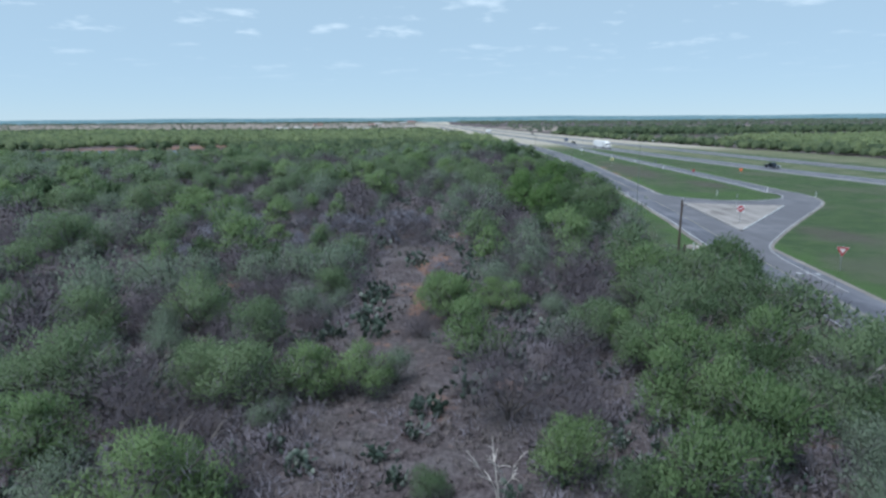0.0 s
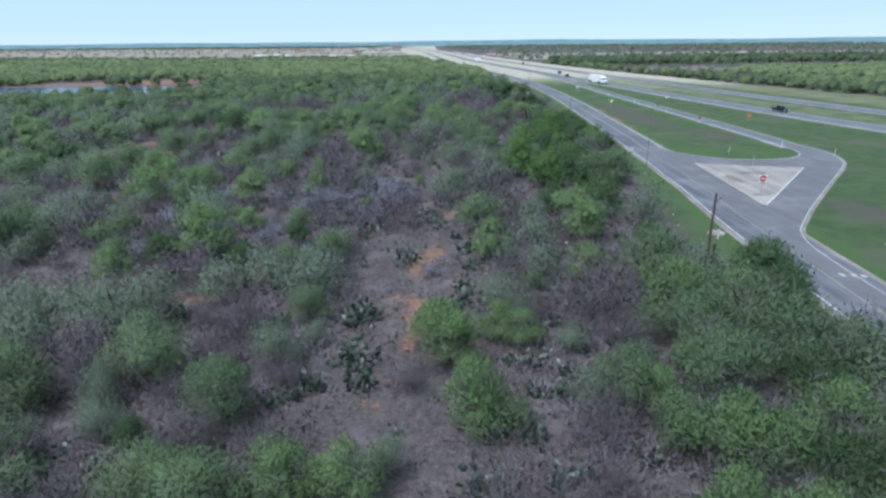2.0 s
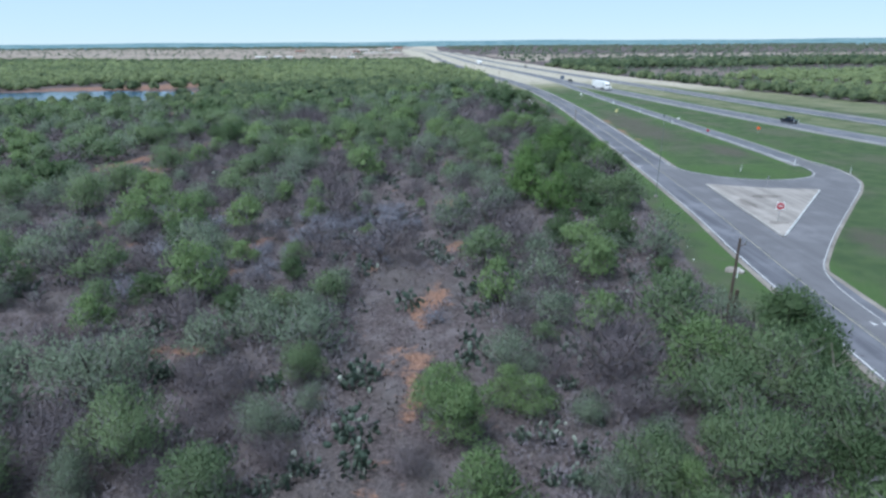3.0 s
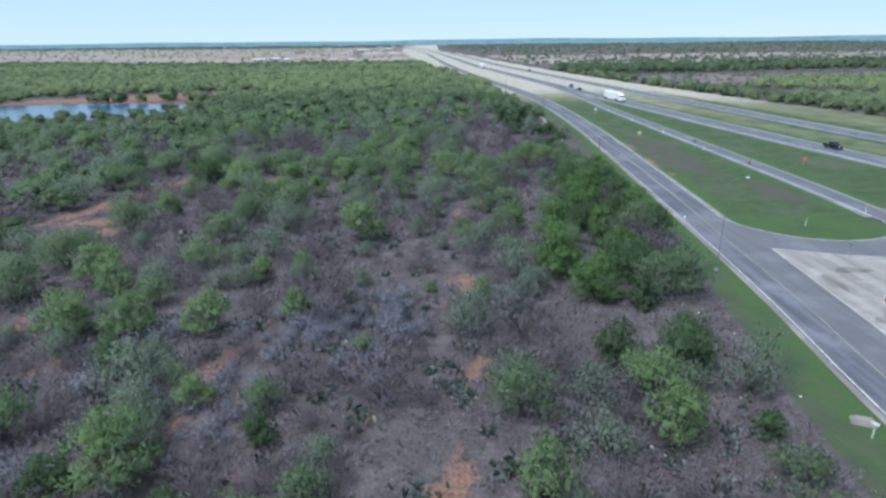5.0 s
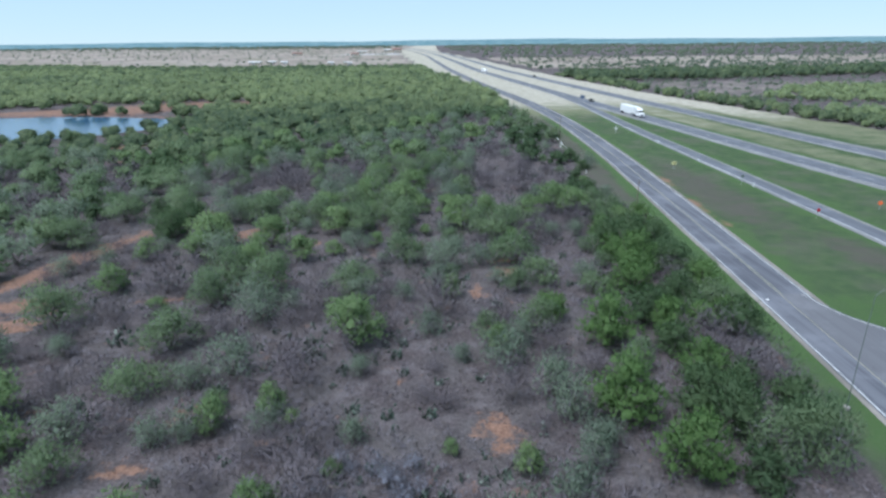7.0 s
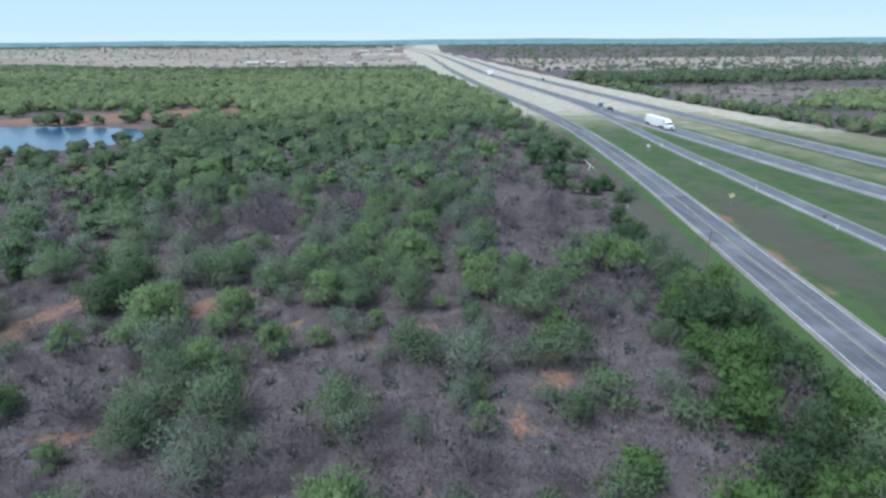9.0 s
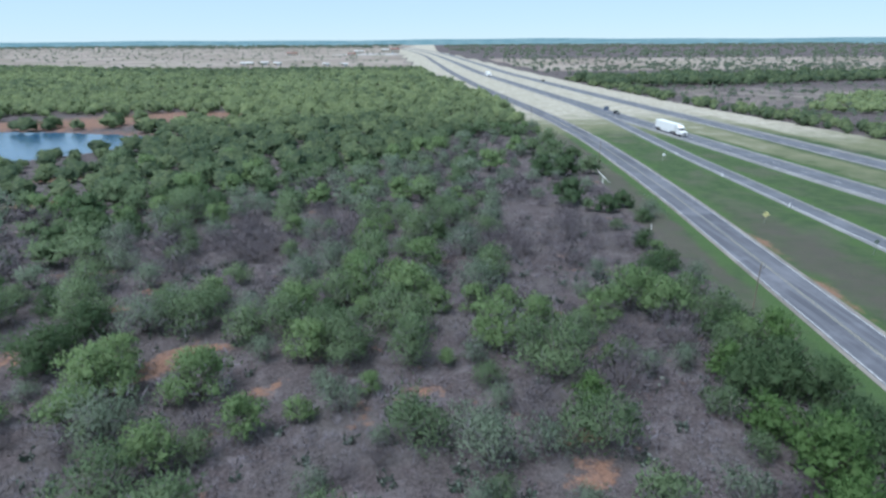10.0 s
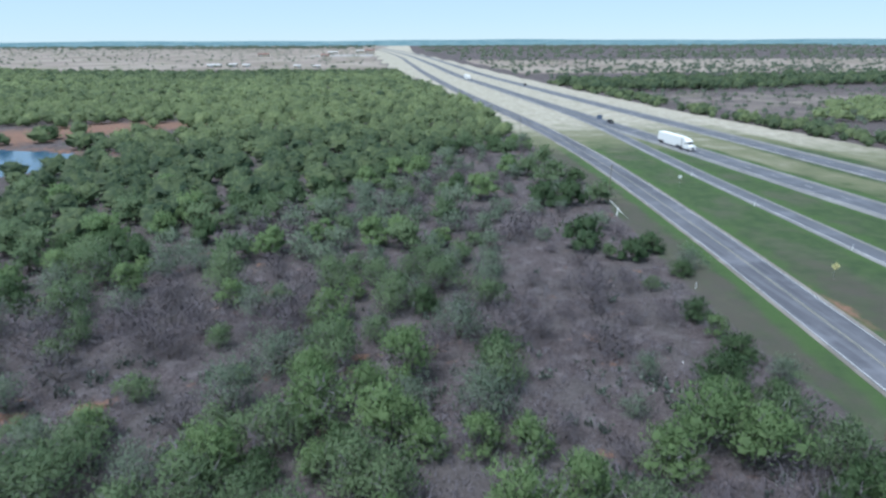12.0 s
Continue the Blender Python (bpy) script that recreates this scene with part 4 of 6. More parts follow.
plant("green", -62.5, 194.4, 7.8)
plant("dark", -78.3, 220.2, 8.0)
plant("green", -58.4, 224.3, 8.0)
plant("bright", -69.6, 219.1, 5.4)
plant("green", -19.3, 215.3, 7.0)
plant("green", -38.5, 228.6, 8.0)
plant("green", -41.6, 173.3, 6.8)
plant("green", -37.5, 177.1, 7.0)
plant("pale", -49.6, 186.1, 4.9)
plant("bright", -42.0, 160.9, 6.1)
plant("bright", -41.4, 151.2, 6.2)
plant("green", -30.3, 168.8, 5.5)
plant("green", -20.9, 169.7, 6.1)
plant("bright", -13.7, 156.9, 3.3)
plant("bright", -17.0, 182.4, 7.8)
plant("green", -12.1, 172.4, 7.0)
plant("bright", -9.6, 167.4, 4.4)
plant("bright", -8.5, 189.7, 8.0)
plant("pale", -11.8, 148.4, 2.9)
plant("bright", -31.4, 145.4, 6.0)
plant("pale", -35.0, 136.6, 4.5)
plant("green", -28.3, 146.6, 3.6)
plant("pale", -16.9, 142.6, 2.7)
plant("bright", -50.2, 151.4, 4.4)
plant("bright", -5.3, 162.4, 2.8)
plant("bare", -39.9, 198.8, 8.0)
plant("bare", -53.1, 199.2, 8.0)
plant("bare", -34.8, 202.4, 7.6)
plant("cactus", -38.6, 170.6, 2.5)
plant("cactus", -31.0, 167.9, 2.0)
plant("cactus", -19.6, 139.0, 2.6)
plant("cactus", -18.6, 145.9, 1.7)
plant("cactus", -10.9, 143.2, 2.2)
plant("cactus", -12.2, 141.0, 1.3)
plant("cactus", -24.0, 144.3, 1.7)
plant("pale", -0.6, 182.1, 7.7)
plant("bright", 5.9, 168.6, 6.8)
plant("green", 10.8, 167.3, 6.0)
plant("bright", 20.2, 176.7, 8.0)
plant("dark", 31.5, 191.7, 5.1)
plant("dark", 30.9, 182.7, 3.8)
plant("bright", 30.5, 165.5, 5.6)
plant("dark", 29.3, 155.4, 7.9)
plant("lush", 24.8, 148.7, 6.2)
plant("lush", 9.3, 154.4, 4.5)
plant("lush", 13.1, 161.9, 2.9)
plant("pale", 5.3, 139.7, 3.2)
plant("bare", 22.6, 165.5, 8.0)
plant("pale", 17.3, 159.9, 3.6)
plant("bare", 16.8, 167.5, 4.6)
plant("bare", 15.9, 195.0, 7.0)
plant("bare", 4.4, 197.6, 8.0)
plant("bare", 19.8, 213.4, 5.9)
plant("dark", 31.2, 225.3, 5.2)
plant("dark", 36.3, 217.9, 3.8)
plant("dark", 23.6, 231.9, 8.0)
plant("dark", 31.0, 201.8, 4.4)
plant("green", -7.9, 233.1, 8.0)
plant("bare", 14.5, 241.5, 8.0)
plant("green", -99.7, 276.6, 8.0)
plant("bright", -85.4, 264.8, 8.0)
plant("green", -82.3, 245.0, 8.0)
plant("green", -73.0, 232.6, 8.0)
plant("bright", -63.3, 238.3, 8.0)
plant("bright", -65.3, 274.1, 8.0)
plant("green", -64.7, 253.9, 8.0)
plant("bright", -52.9, 253.1, 8.0)
plant("bright", -55.2, 243.6, 6.1)
plant("pale", -50.5, 233.7, 5.6)
plant("bright", -63.0, 222.5, 6.5)
plant("green", -55.5, 219.6, 7.6)
plant("bright", -51.5, 225.2, 4.2)
plant("bright", -49.9, 216.3, 5.8)
plant("green", -35.7, 216.9, 7.8)
plant("bright", -33.4, 211.5, 5.2)
plant("bright", -32.2, 232.9, 8.0)
plant("bright", -24.1, 239.1, 6.6)
plant("pale", -22.3, 225.6, 5.8)
plant("bright", -14.3, 235.7, 7.4)
plant("bright", -9.1, 238.2, 6.5)
plant("bright", -1.7, 235.6, 5.3)
plant("pale", -1.7, 220.2, 4.6)
plant("green", -26.3, 255.7, 8.0)
plant("pale", -16.8, 259.7, 6.4)
plant("green", -8.0, 266.4, 6.7)
plant("green", -47.5, 272.9, 8.0)
plant("bright", -18.7, 204.8, 7.4)
plant("bright", -15.6, 212.2, 4.2)
plant("bright", -16.4, 199.9, 3.7)
plant("bare", -23.2, 199.8, 6.0)
plant("green", -49.6, 201.0, 5.1)
plant("bright", -18.3, 186.7, 6.6)
plant("bright", -12.3, 185.7, 5.0)
plant("bright", -6.5, 176.8, 4.9)
plant("bright", -16.1, 174.6, 4.3)
plant("bright", -38.1, 180.7, 4.5)
plant("green", -44.8, 180.9, 3.4)
plant("bright", -26.6, 190.8, 2.8)
plant("bare", -47.4, 191.7, 6.2)
plant("bare", -36.7, 196.2, 6.1)
plant("cactus", -43.0, 191.1, 3.0)
plant("cactus", -41.5, 194.7, 2.3)
plant("cactus", -37.9, 190.8, 2.2)
plant("cactus", -38.2, 194.5, 2.3)
plant("cactus", -30.7, 191.5, 2.5)
plant("cactus", -26.3, 194.4, 2.5)
plant("cactus", -36.0, 176.6, 2.2)
plant("cactus", -33.3, 183.6, 1.6)
plant("cactus", -45.6, 189.0, 2.2)
plant("cactus", -5.1, 186.4, 2.5)
plant("bright", -1.3, 176.8, 5.2)
plant("bright", 3.4, 176.5, 5.3)
plant("bright", 15.3, 173.2, 6.2)
plant("bright", 24.0, 179.8, 5.8)
plant("green", 27.9, 177.0, 7.0)
plant("dark", 26.2, 185.4, 6.9)
plant("bright", 31.8, 197.9, 3.3)
plant("bare", 27.2, 202.1, 5.0)
plant("dark", 29.7, 261.7, 8.0)
plant("dark", 23.3, 262.1, 8.0)
plant("bare", 18.4, 206.8, 7.5)
plant("pale", 18.7, 188.1, 3.4)
plant("bright", 9.6, 268.7, 8.0)
plant("bright", 20.8, 295.2, 8.0)
plant("bright", -4.9, 289.4, 8.0)
plant("bare", 11.3, 237.0, 6.5)
plant("bare", 9.3, 198.5, 4.5)
plant("cactus", 19.2, 185.9, 4.1)
plant("cactus", 20.3, 182.6, 3.3)
plant("cactus", -0.4, 207.8, 2.4)
plant("cactus", 7.3, 189.0, 2.0)
plant("cactus", 6.1, 196.4, 1.4)
plant("cactus", 24.3, 171.3, 2.4)
plant("cactus", 10.0, 180.4, 1.8)
plant("cactus", 7.8, 173.1, 1.4)


def edge_of_woods(x):
    """Where the open brush closes up into woodland."""
    return np.interp(x, [-300, -200, -113, -68, -55, -36, -26, -10, 18, 40], [190, 205, 230, 234, 253, 270, 280, 300, 352, 358])


def scatter():
    """The rest of the brush, sown thinly between the plants above."""
    rng = random.Random(11)
    cells = {}
    for x, y, w, kind in PLANTED:
        cells.setdefault((int(x // 12), int(y // 12)), []).append((x, y, w))

    def free(x, y, w, share):
        for i in range(-1, 2):
            for j in range(-1, 2):
                for a, b, c in cells.get((int(x // 12) + i, int(y // 12) + j), ()):
                    if math.hypot(x - a, y - b) < share * (w + c):
                        return False
        return True

    made = 0
    count = {}
    for *_, kind in PLANTED:
        count[kind] = count.get(kind, 0) + 1
    for _ in range(14000):
        y = rng.uniform(8, 345)
        half = 30 + 0.60 * y
        x = rng.uniform(-half - 5, min(half, float(edge_of_brush(y)) - 1.5))
        if x > edge_of_brush(y) - 1.5 or pond_depth(x, y) > -0.12:
            continue
        if any(math.hypot(((x - cx) * math.cos(radians(t)) + (y - cy) * math.sin(radians(t))) / (a + 1.5), ((y - cy) * math.cos(radians(t)) - (x - cx) * math.sin(radians(t))) / (b + 1.5)) < 1
               for cx, cy, a, b, t in BARE):
            continue
        if -8 < x < 6 and 18 < y < 76 or x > 11 and 83 < y < 97:
            continue
        core = abs(x + 10) < 45 + 0.1 * y and y < 330
        if x > 8 and 185 < y < 245 and rng.random() < 0.75:
            continue
        if y > edge_of_woods(x) and y > 236:
            continue
        thick = y > edge_of_woods(x) - 8
        roll = rng.random()
        if thick:
            kind = "green" if roll < 0.45 else "dark" if roll < 0.7 else "bright" if roll < 0.85 else "pale"
            w, share = rng.uniform(5.0, 8.0), 0.36
        elif y > 168 and x < 6:
            kind = "green" if roll < 0.26 else "pale" if roll < 0.48 else "dark" if roll < 0.54 else "bare"
            w, share = rng.uniform(3.6, 7.6), 0.37
        elif core:
            kind = "bare" if roll < 0.72 else "pale" if roll < 0.82 else "green" if roll < 0.86 else "cactus"
            w, share = {"cactus": (1.2, 2.4), "grey": (1.2, 2.2), "bare": (2.2, 4.6)}.get(kind, (2.8, 5.6)), 0.36
            w = rng.uniform(*w)
        else:
            kind = "green" if roll < 0.42 else "bright" if roll < 0.55 else "bare" if roll < 0.76 else "pale" if roll < 0.9 else "dark"
            w, share = rng.uniform(4.0, 7.5), 0.42
        if count.get(kind, 0) < (300 if kind == "bare" else 270) and free(x, y, w, share):
            count[kind] = count.get(kind, 0) + 1
            cells.setdefault((int(x // 12), int(y // 12)), []).append((x, y, w))
            plant(kind, x, y, w)
            made += 1
            if made > 1000:
                break


def silver_patch():
    """The close patch of low silver shrubs in the open ground."""
    rng = random.Random(21)
    for _ in range(44):
        a, r = rng.uniform(0, 6.28), math.sqrt(rng.random())
        plant("grey", -11.5 + 9.5 * r * math.cos(a), 92.5 + 9.0 * r * math.sin(a), rng.uniform(1.3, 2.6))
    for _ in range(22):
        a, r = rng.uniform(0, 6.28), math.sqrt(rng.random())
        plant("grey", -17 + 12 * r * math.cos(a), 80 + 6 * r * math.sin(a), rng.uniform(1.2, 2.2))


def hedge():
    """The close row of taller trees where the brush meets the road verge."""
    rng = random.Random(33)
    for _ in range(400):
        y = rng.uniform(98, 176)
        x = float(edge_of_brush(y)) - rng.uniform(1.5, 11)
        if math.hypot(x - 27, y - 89) < 6.5:
            continue
        roll = rng.random()
        kind = "dark" if roll < 0.34 else "lush" if roll < 0.64 else "green" if roll < 0.85 else "bare"
        w = rng.uniform(4.2, 6.6)
        if all(math.hypot(x - a, y - b) > 0.30 * (w + c) for a, b, c, _ in PLANTED):
            plant(kind, x, y, w)


for spot in ((33.0, 306, 8.0), (30.5, 284, 9.5), (26.0, 293, 8.0), (37.0, 263, 6.5), (24.5, 322, 9.0)):
    plant("green", *spot)
for spot in ((35.0, 229, 5.6), (36.5, 283, 5.5), (-128.0, 265, 6.5), (22.0, 340, 7.0), (-147.0, 372, 9.0), (-124.0, 352, 8.0), (-170.0, 361, 6.0)):
    plant("dark", *spot)
for spot in ((39.0, 221, 4.6), (31.0, 243, 5.0), (28.0, 268, 6.0), (20.0, 255, 5.0), (24.0, 231, 4.8)):
    plant("pale", *spot)
for kind, px, py, pw in (("dark", 29.0, 55.0, 5.6), ("green", 24.6, 45.5, 6.4), ("dark", 30.6, 58.0, 3.8), ("bare", 30.4, 48.5, 4.4), ("bright", 23.6, 40.5, 6.0),
                         ("green", 27.6, 43.0, 5.6), ("bright", 20.8, 36.8, 6.0), ("green", 25.0, 34.0, 6.0), ("green", 28.0, 37.0, 4.8), ("bare", 28.8, 40.5, 3.6), ("dark", 24.0, 28.5, 5.5), ("green", 20.5, 30.5, 5.0)):
    if all(math.hypot(px - p[0], py - p[1]) > 0.24 * (pw + p[2]) for p in PLANTED):
        plant(kind, px, py, pw)
for kind, px, py, pw in (("green", -25.5, 171.0, 7.2), ("green", -17.5, 166.5, 7.6), ("bright", -21.5, 164.0, 6.4), ("green", -9.5, 163.0, 7.0), ("green", -16.0, 174.5, 6.2), ("green", -9.5, 171.0, 6.6),
                         ("green", 5.0, 163.5, 6.4), ("pale", -38.5, 169.0, 6.5), ("pale", -44.0, 171.5, 6.5), ("bare", -31.0, 170.0, 5.0)):
    if all(math.hypot(px - p[0], py - p[1]) > 0.20 * (pw + p[2]) for p in PLANTED):
        plant(kind, px, py, pw)
hedge()
silver_patch()
scatter()


def undergrowth():
    """Smaller bushes that close the gaps between the first ones."""
    rng = random.Random(57)
    made = 0
    for _ in range(5000):
        y = rng.uniform(16, 92)
        x = rng.uniform(-34 - 0.35 * y, float(edge_of_brush(y)) - 2.0)
        roll = rng.random()
        kind = "bare" if roll < 0.42 else "pale" if roll < 0.62 else "green" if roll < 0.78 else "dark" if roll < 0.86 else "cactus"
        w = rng.uniform(2.2, 4.6)
        if (-8 < x < 6 and y < 76 or x > 11 and y > 82) and kind != "cactus":
            continue
        if all(math.hypot(x - a, y - b) > 0.33 * (w + d) for a, b, d, _ in PLANTED):
            plant(kind, x, y, w)
            made += 1
            if made >= 120:
                break


undergrowth()


# ---- woods and scrub too far off to count ----
def far_crowns(name, gen, x, y, w, sprays, leaf, tone, label, material, z=0.0, height=0.74, around=9):
    """Billowing crowns: a close lobed leaf mass each, with loose sprays standing out of it."""
    n = len(x)
    turn = gen.uniform(0, 6.28, (n, 6))

    def reach(a, up):
        t = turn[:, :, None]
        return 0.82 + 0.17 * np.sin(2 * a + t[:, 0] + up) + 0.12 * np.sin(3 * a + t[:, 1] - 2 * up) + 0.09 * np.sin(5 * a + t[:, 2] + 4 * up) + 0.07 * np.sin(7 * up + t[:, 3] + 2 * a)

    def place(a, up, r):
        flat = np.sqrt(1 - up ** 2)
        p = np.stack([x[:, None] + r * flat * np.cos(a) * w[:, None] / 2, y[:, None] + r * flat * np.sin(a) * w[:, None] / 2,
                      z + w[:, None] * height * (0.38 + np.where(up > 0, 0.62, 0.42) * r * up)], axis=-1).reshape(-1, 3)
        p[:, 2] = np.maximum(p[:, 2], 0.05)
        return p

    a, up = gen.uniform(0, 2 * np.pi, (n, sprays)), gen.uniform(-0.35, 1, (n, sprays))
    p = place(a, up, gen.uniform(0.86, 1.20, (n, sprays)) * reach(a, up))
    m, flat = len(p), np.sqrt(1 - up ** 2)
    out = np.stack([flat * np.cos(a), flat * np.sin(a), up], axis=-1).reshape(-1, 3) + gen.normal(size=(m, 3)) * 0.45
    out /= np.linalg.norm(out, axis=1)[:, None]
    s = np.cross(out, gen.normal(size=(m, 3)))
    s /= np.linalg.norm(s, axis=1)[:, None]
    t = np.cross(out, s)
    L = (np.repeat(leaf * w, sprays) * gen.uniform(0.6, 1.3, m))[:, None]
    v = np.stack([p + s * L, p - 0.6 * s * L + t * 0.8 * L, p - 0.6 * s * L - t * 0.8 * L], axis=1).reshape(-1, 3)
    v[:, 2] = np.maximum(v[:, 2], 0.05)
    # the leaf mass
    e, q = dome(around, (-0.8, -0.2, 0.3, 0.66, 0.9) if around > 7 else (-0.6, 0.15, 0.7) if around > 6 else (-0.2, 0.6))
    k = len(e)
    ea, eu = np.tile(np.arctan2(e[:, 1], e[:, 0]), (n, 1)), np.tile(e[:, 2], (n, 1))
    mass = place(ea, eu, 0.90 * reach(ea, eu) * gen.uniform(0.86, 1.10, (n, k)))
    f = np.r_[np.arange(3 * m).reshape(-1, 3), (q[None] + (3 * m + k * np.arange(n))[:, None, None]).reshape(-1, 3)]
    centre = np.c_[x, y, z + 0.22 * height * w]
    centres = np.r_[np.repeat(centre, sprays, axis=0), np.repeat(centre, len(q), axis=0)]
    v = np.r_[v, mass]
    f = outward(v, f, centres)
    me = bpy.data.meshes.new(name)
    me.from_pydata(v.tolist(), [], f.tolist())
    me.materials.append(material)
    lean_normals(me, v, f, centres, 0.8)
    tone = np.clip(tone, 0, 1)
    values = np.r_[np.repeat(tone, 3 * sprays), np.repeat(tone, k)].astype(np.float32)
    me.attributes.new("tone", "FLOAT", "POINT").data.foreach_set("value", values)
    tagged(new(name, me), label, "woodland", kind="stuff")


def waves(x, y, s):
    return np.sin(x / s + 1.7 * np.sin(y / (1.3 * s))) * np.sin(y / (0.8 * s) + 0.9)


def sow(gen, n, x0, x1, y0, y1, keep):
    x, y = gen.uniform(x0, x1, n), gen.uniform(y0, y1, n)
    k = keep(x, y)
    return x[k], y[k]


def stand(gen, gap, x0, x1, y0, y1, keep):
    """Places about gap metres apart, none on top of another."""
    X, Y = np.meshgrid(np.arange(x0, x1, gap), np.arange(y0, y1, gap))
    X = X + 0.5 * gap * (np.arange(len(X)) % 2)[:, None]
    x, y = X.ravel() + gen.uniform(-0.33, 0.33, X.size) * gap, Y.ravel() + gen.uniform(-0.33, 0.33, X.size) * gap
    k = keep(x, y)
    return x[k], y[k]


gen = np.random.default_rng(5)


def round_pond(x, y):
    bank = (np.hypot((x + 158) / 78, (y - 385) / 31) < 1) & (gen.uniform(0, 1, len(x)) < 0.84)
    shore = (x < -98) & (x > -230) & (y < 290) & (y > 244) & (gen.uniform(0, 1, len(x)) < 0.06)
    return (x < edge_of_brush(y) - 2) & (pond_depth(x, y) < -0.09) & (y > edge_of_woods(x)) & ((y > 237) | (x < -34 - 0.60 * y)) & ~bank & ~shore & (gen.uniform(0, 1, len(x)) < 0.95)


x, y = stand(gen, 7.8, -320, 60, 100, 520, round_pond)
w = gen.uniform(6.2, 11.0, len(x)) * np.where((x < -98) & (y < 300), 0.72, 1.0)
# tone rises with y: cloud shade near the pond, sunlight beyond, put into colour
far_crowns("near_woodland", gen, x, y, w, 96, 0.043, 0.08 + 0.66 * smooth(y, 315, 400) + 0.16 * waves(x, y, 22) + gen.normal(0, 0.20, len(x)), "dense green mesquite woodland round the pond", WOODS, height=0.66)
x, y = stand(gen, 9.2, -800, 40, 520, 980, lambda x, y: (x < edge_of_brush(y) - 2) & (y < 900 - 0.12 * x - 60 + 60 * waves(x, y, 90)) & (gen.uniform(0, 1, len(x)) < 0.93))
# light base tone: sun on the far woods put into leaf colour
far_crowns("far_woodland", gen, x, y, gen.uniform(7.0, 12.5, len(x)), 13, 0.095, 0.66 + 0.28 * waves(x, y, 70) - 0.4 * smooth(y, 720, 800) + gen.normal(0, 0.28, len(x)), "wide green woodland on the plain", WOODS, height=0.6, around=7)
x, y = sow(gen, 1500, -900, -150, 200, 520, lambda x, y: (x < -330))
far_crowns("side_woodland", gen, x, y, gen.uniform(5, 9, len(x)), 14, 0.12, 0.5 + gen.normal(0, 0.2, len(x)), "green woodland beyond the pond", WOODS, around=6)
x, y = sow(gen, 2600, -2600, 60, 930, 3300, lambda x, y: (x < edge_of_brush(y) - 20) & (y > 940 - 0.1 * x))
far_crowns("pasture_bushes", gen, x, y, gen.uniform(3, 8, len(x)), 2, 0.15, 0.15 + gen.normal(0, 0.1, len(x)), "scattered dark bushes on dry pasture", HAZED, around=6)

# beyond the highway: a row of round shrubs, a fresh green thicket, open grey scrub, a dark belt, dotted pasture
x, y = stand(gen, 6.4, 90, 270, 120, 660, lambda x, y: (x > edge_of_thicket(y) + 1) & (x < edge_of_thicket(y) + 16 + 6 * waves(y, x, 24)) & (waves(x + 40, y, 15) > -0.55))
far_crowns("roadside_shrubs", gen, x, y, gen.uniform(4.5, 9.0, len(x)) * np.where(y > 480, 0.8, 1.0), 70, 0.05, gen.uniform(-0.1, 0.75, len(x)), "row of round olive and dark green shrubs beside the highway", WOODS, height=0.7)


def fresh(x, y):
    inside = (np.hypot((x - 330) / (125 + 20 * waves(x, y, 30)), (y - 408) / (72 + 14 * waves(y, x, 26))) < 1) | (y < 330 + 15 * waves(x, y, 30))
    return (x > edge_of_thicket(y) + 18) & inside & (x < 240 + 0.9 * y) & (gen.uniform(0, 1, len(x)) < 0.86)


x, y = stand(gen, 8.4, 90, 720, 120, 490, fresh)
far_crowns("green_thicket", gen, x, y, gen.uniform(5.5, 10.5, len(x)), 34, 0.075, np.where(y > 335, 1.0, 0.75) + gen.normal(0, 0.2, len(x)), "fresh yellow-green thicket beyond the highway", WOODS, height=0.6, around=7)
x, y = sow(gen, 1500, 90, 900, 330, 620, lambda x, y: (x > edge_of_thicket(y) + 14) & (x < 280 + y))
far_crowns("grey_scrub", gen, x, y, gen.uniform(2.0, 4.8, len(x)), 12, 0.10, 0.45 + gen.normal(0, 0.3, len(x)), "low grey scrub on open ground beyond the highway", HAZED, around=6)
x, y = stand(gen, 9.6, 90, 1300, 560, 760, lambda x, y: (x > edge_of_thicket(y) + 6) & (y > 572 + 0.10 * (x - 130) + 22 * waves(x, y, 60)) & (y < 668 + 0.14 * (x - 130) + 30 * waves(y, x, 50)) & (x < 280 + y))
far_crowns("dark_tree_belt", gen, x, y, gen.uniform(8.0, 15.0, len(x)), 30, 0.07, 0.06 + gen.normal(0, 0.13, len(x)), "dark green belt of trees across the plain", WOODS, height=0.72, around=7)
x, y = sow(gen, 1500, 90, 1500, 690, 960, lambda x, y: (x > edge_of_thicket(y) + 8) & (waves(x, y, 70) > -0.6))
far_crowns("dotted_scrub", gen, x, y, gen.uniform(3.5, 7.5, len(x)), 8, 0.12, 0.12 + gen.normal(0, 0.15, len(x)), "dark bushes dotted over grey scrub", HAZED, around=6)
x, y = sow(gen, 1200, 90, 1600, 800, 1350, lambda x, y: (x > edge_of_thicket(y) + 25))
far_crowns("field_bushes", gen, x, y, gen.uniform(4, 8, len(x)), 2, 0.15, 0.15 + gen.normal(0, 0.1, len(x)), "scattered bushes on a dry field", HAZED, around=6)
# the farthest woods take the leaf colour that already holds the haze
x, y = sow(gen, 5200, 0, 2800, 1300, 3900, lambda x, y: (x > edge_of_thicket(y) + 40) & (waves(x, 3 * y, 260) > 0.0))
far_crowns("distant_woodland", gen, x, y, gen.uniform(9, 17, len(x)), 2, 0.15, 0.62 + gen.normal(0, 0.16, len(x)), "distant woodland across the plain", HAZED, around=6)
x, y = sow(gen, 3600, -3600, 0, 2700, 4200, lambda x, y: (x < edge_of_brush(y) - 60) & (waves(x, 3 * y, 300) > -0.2))
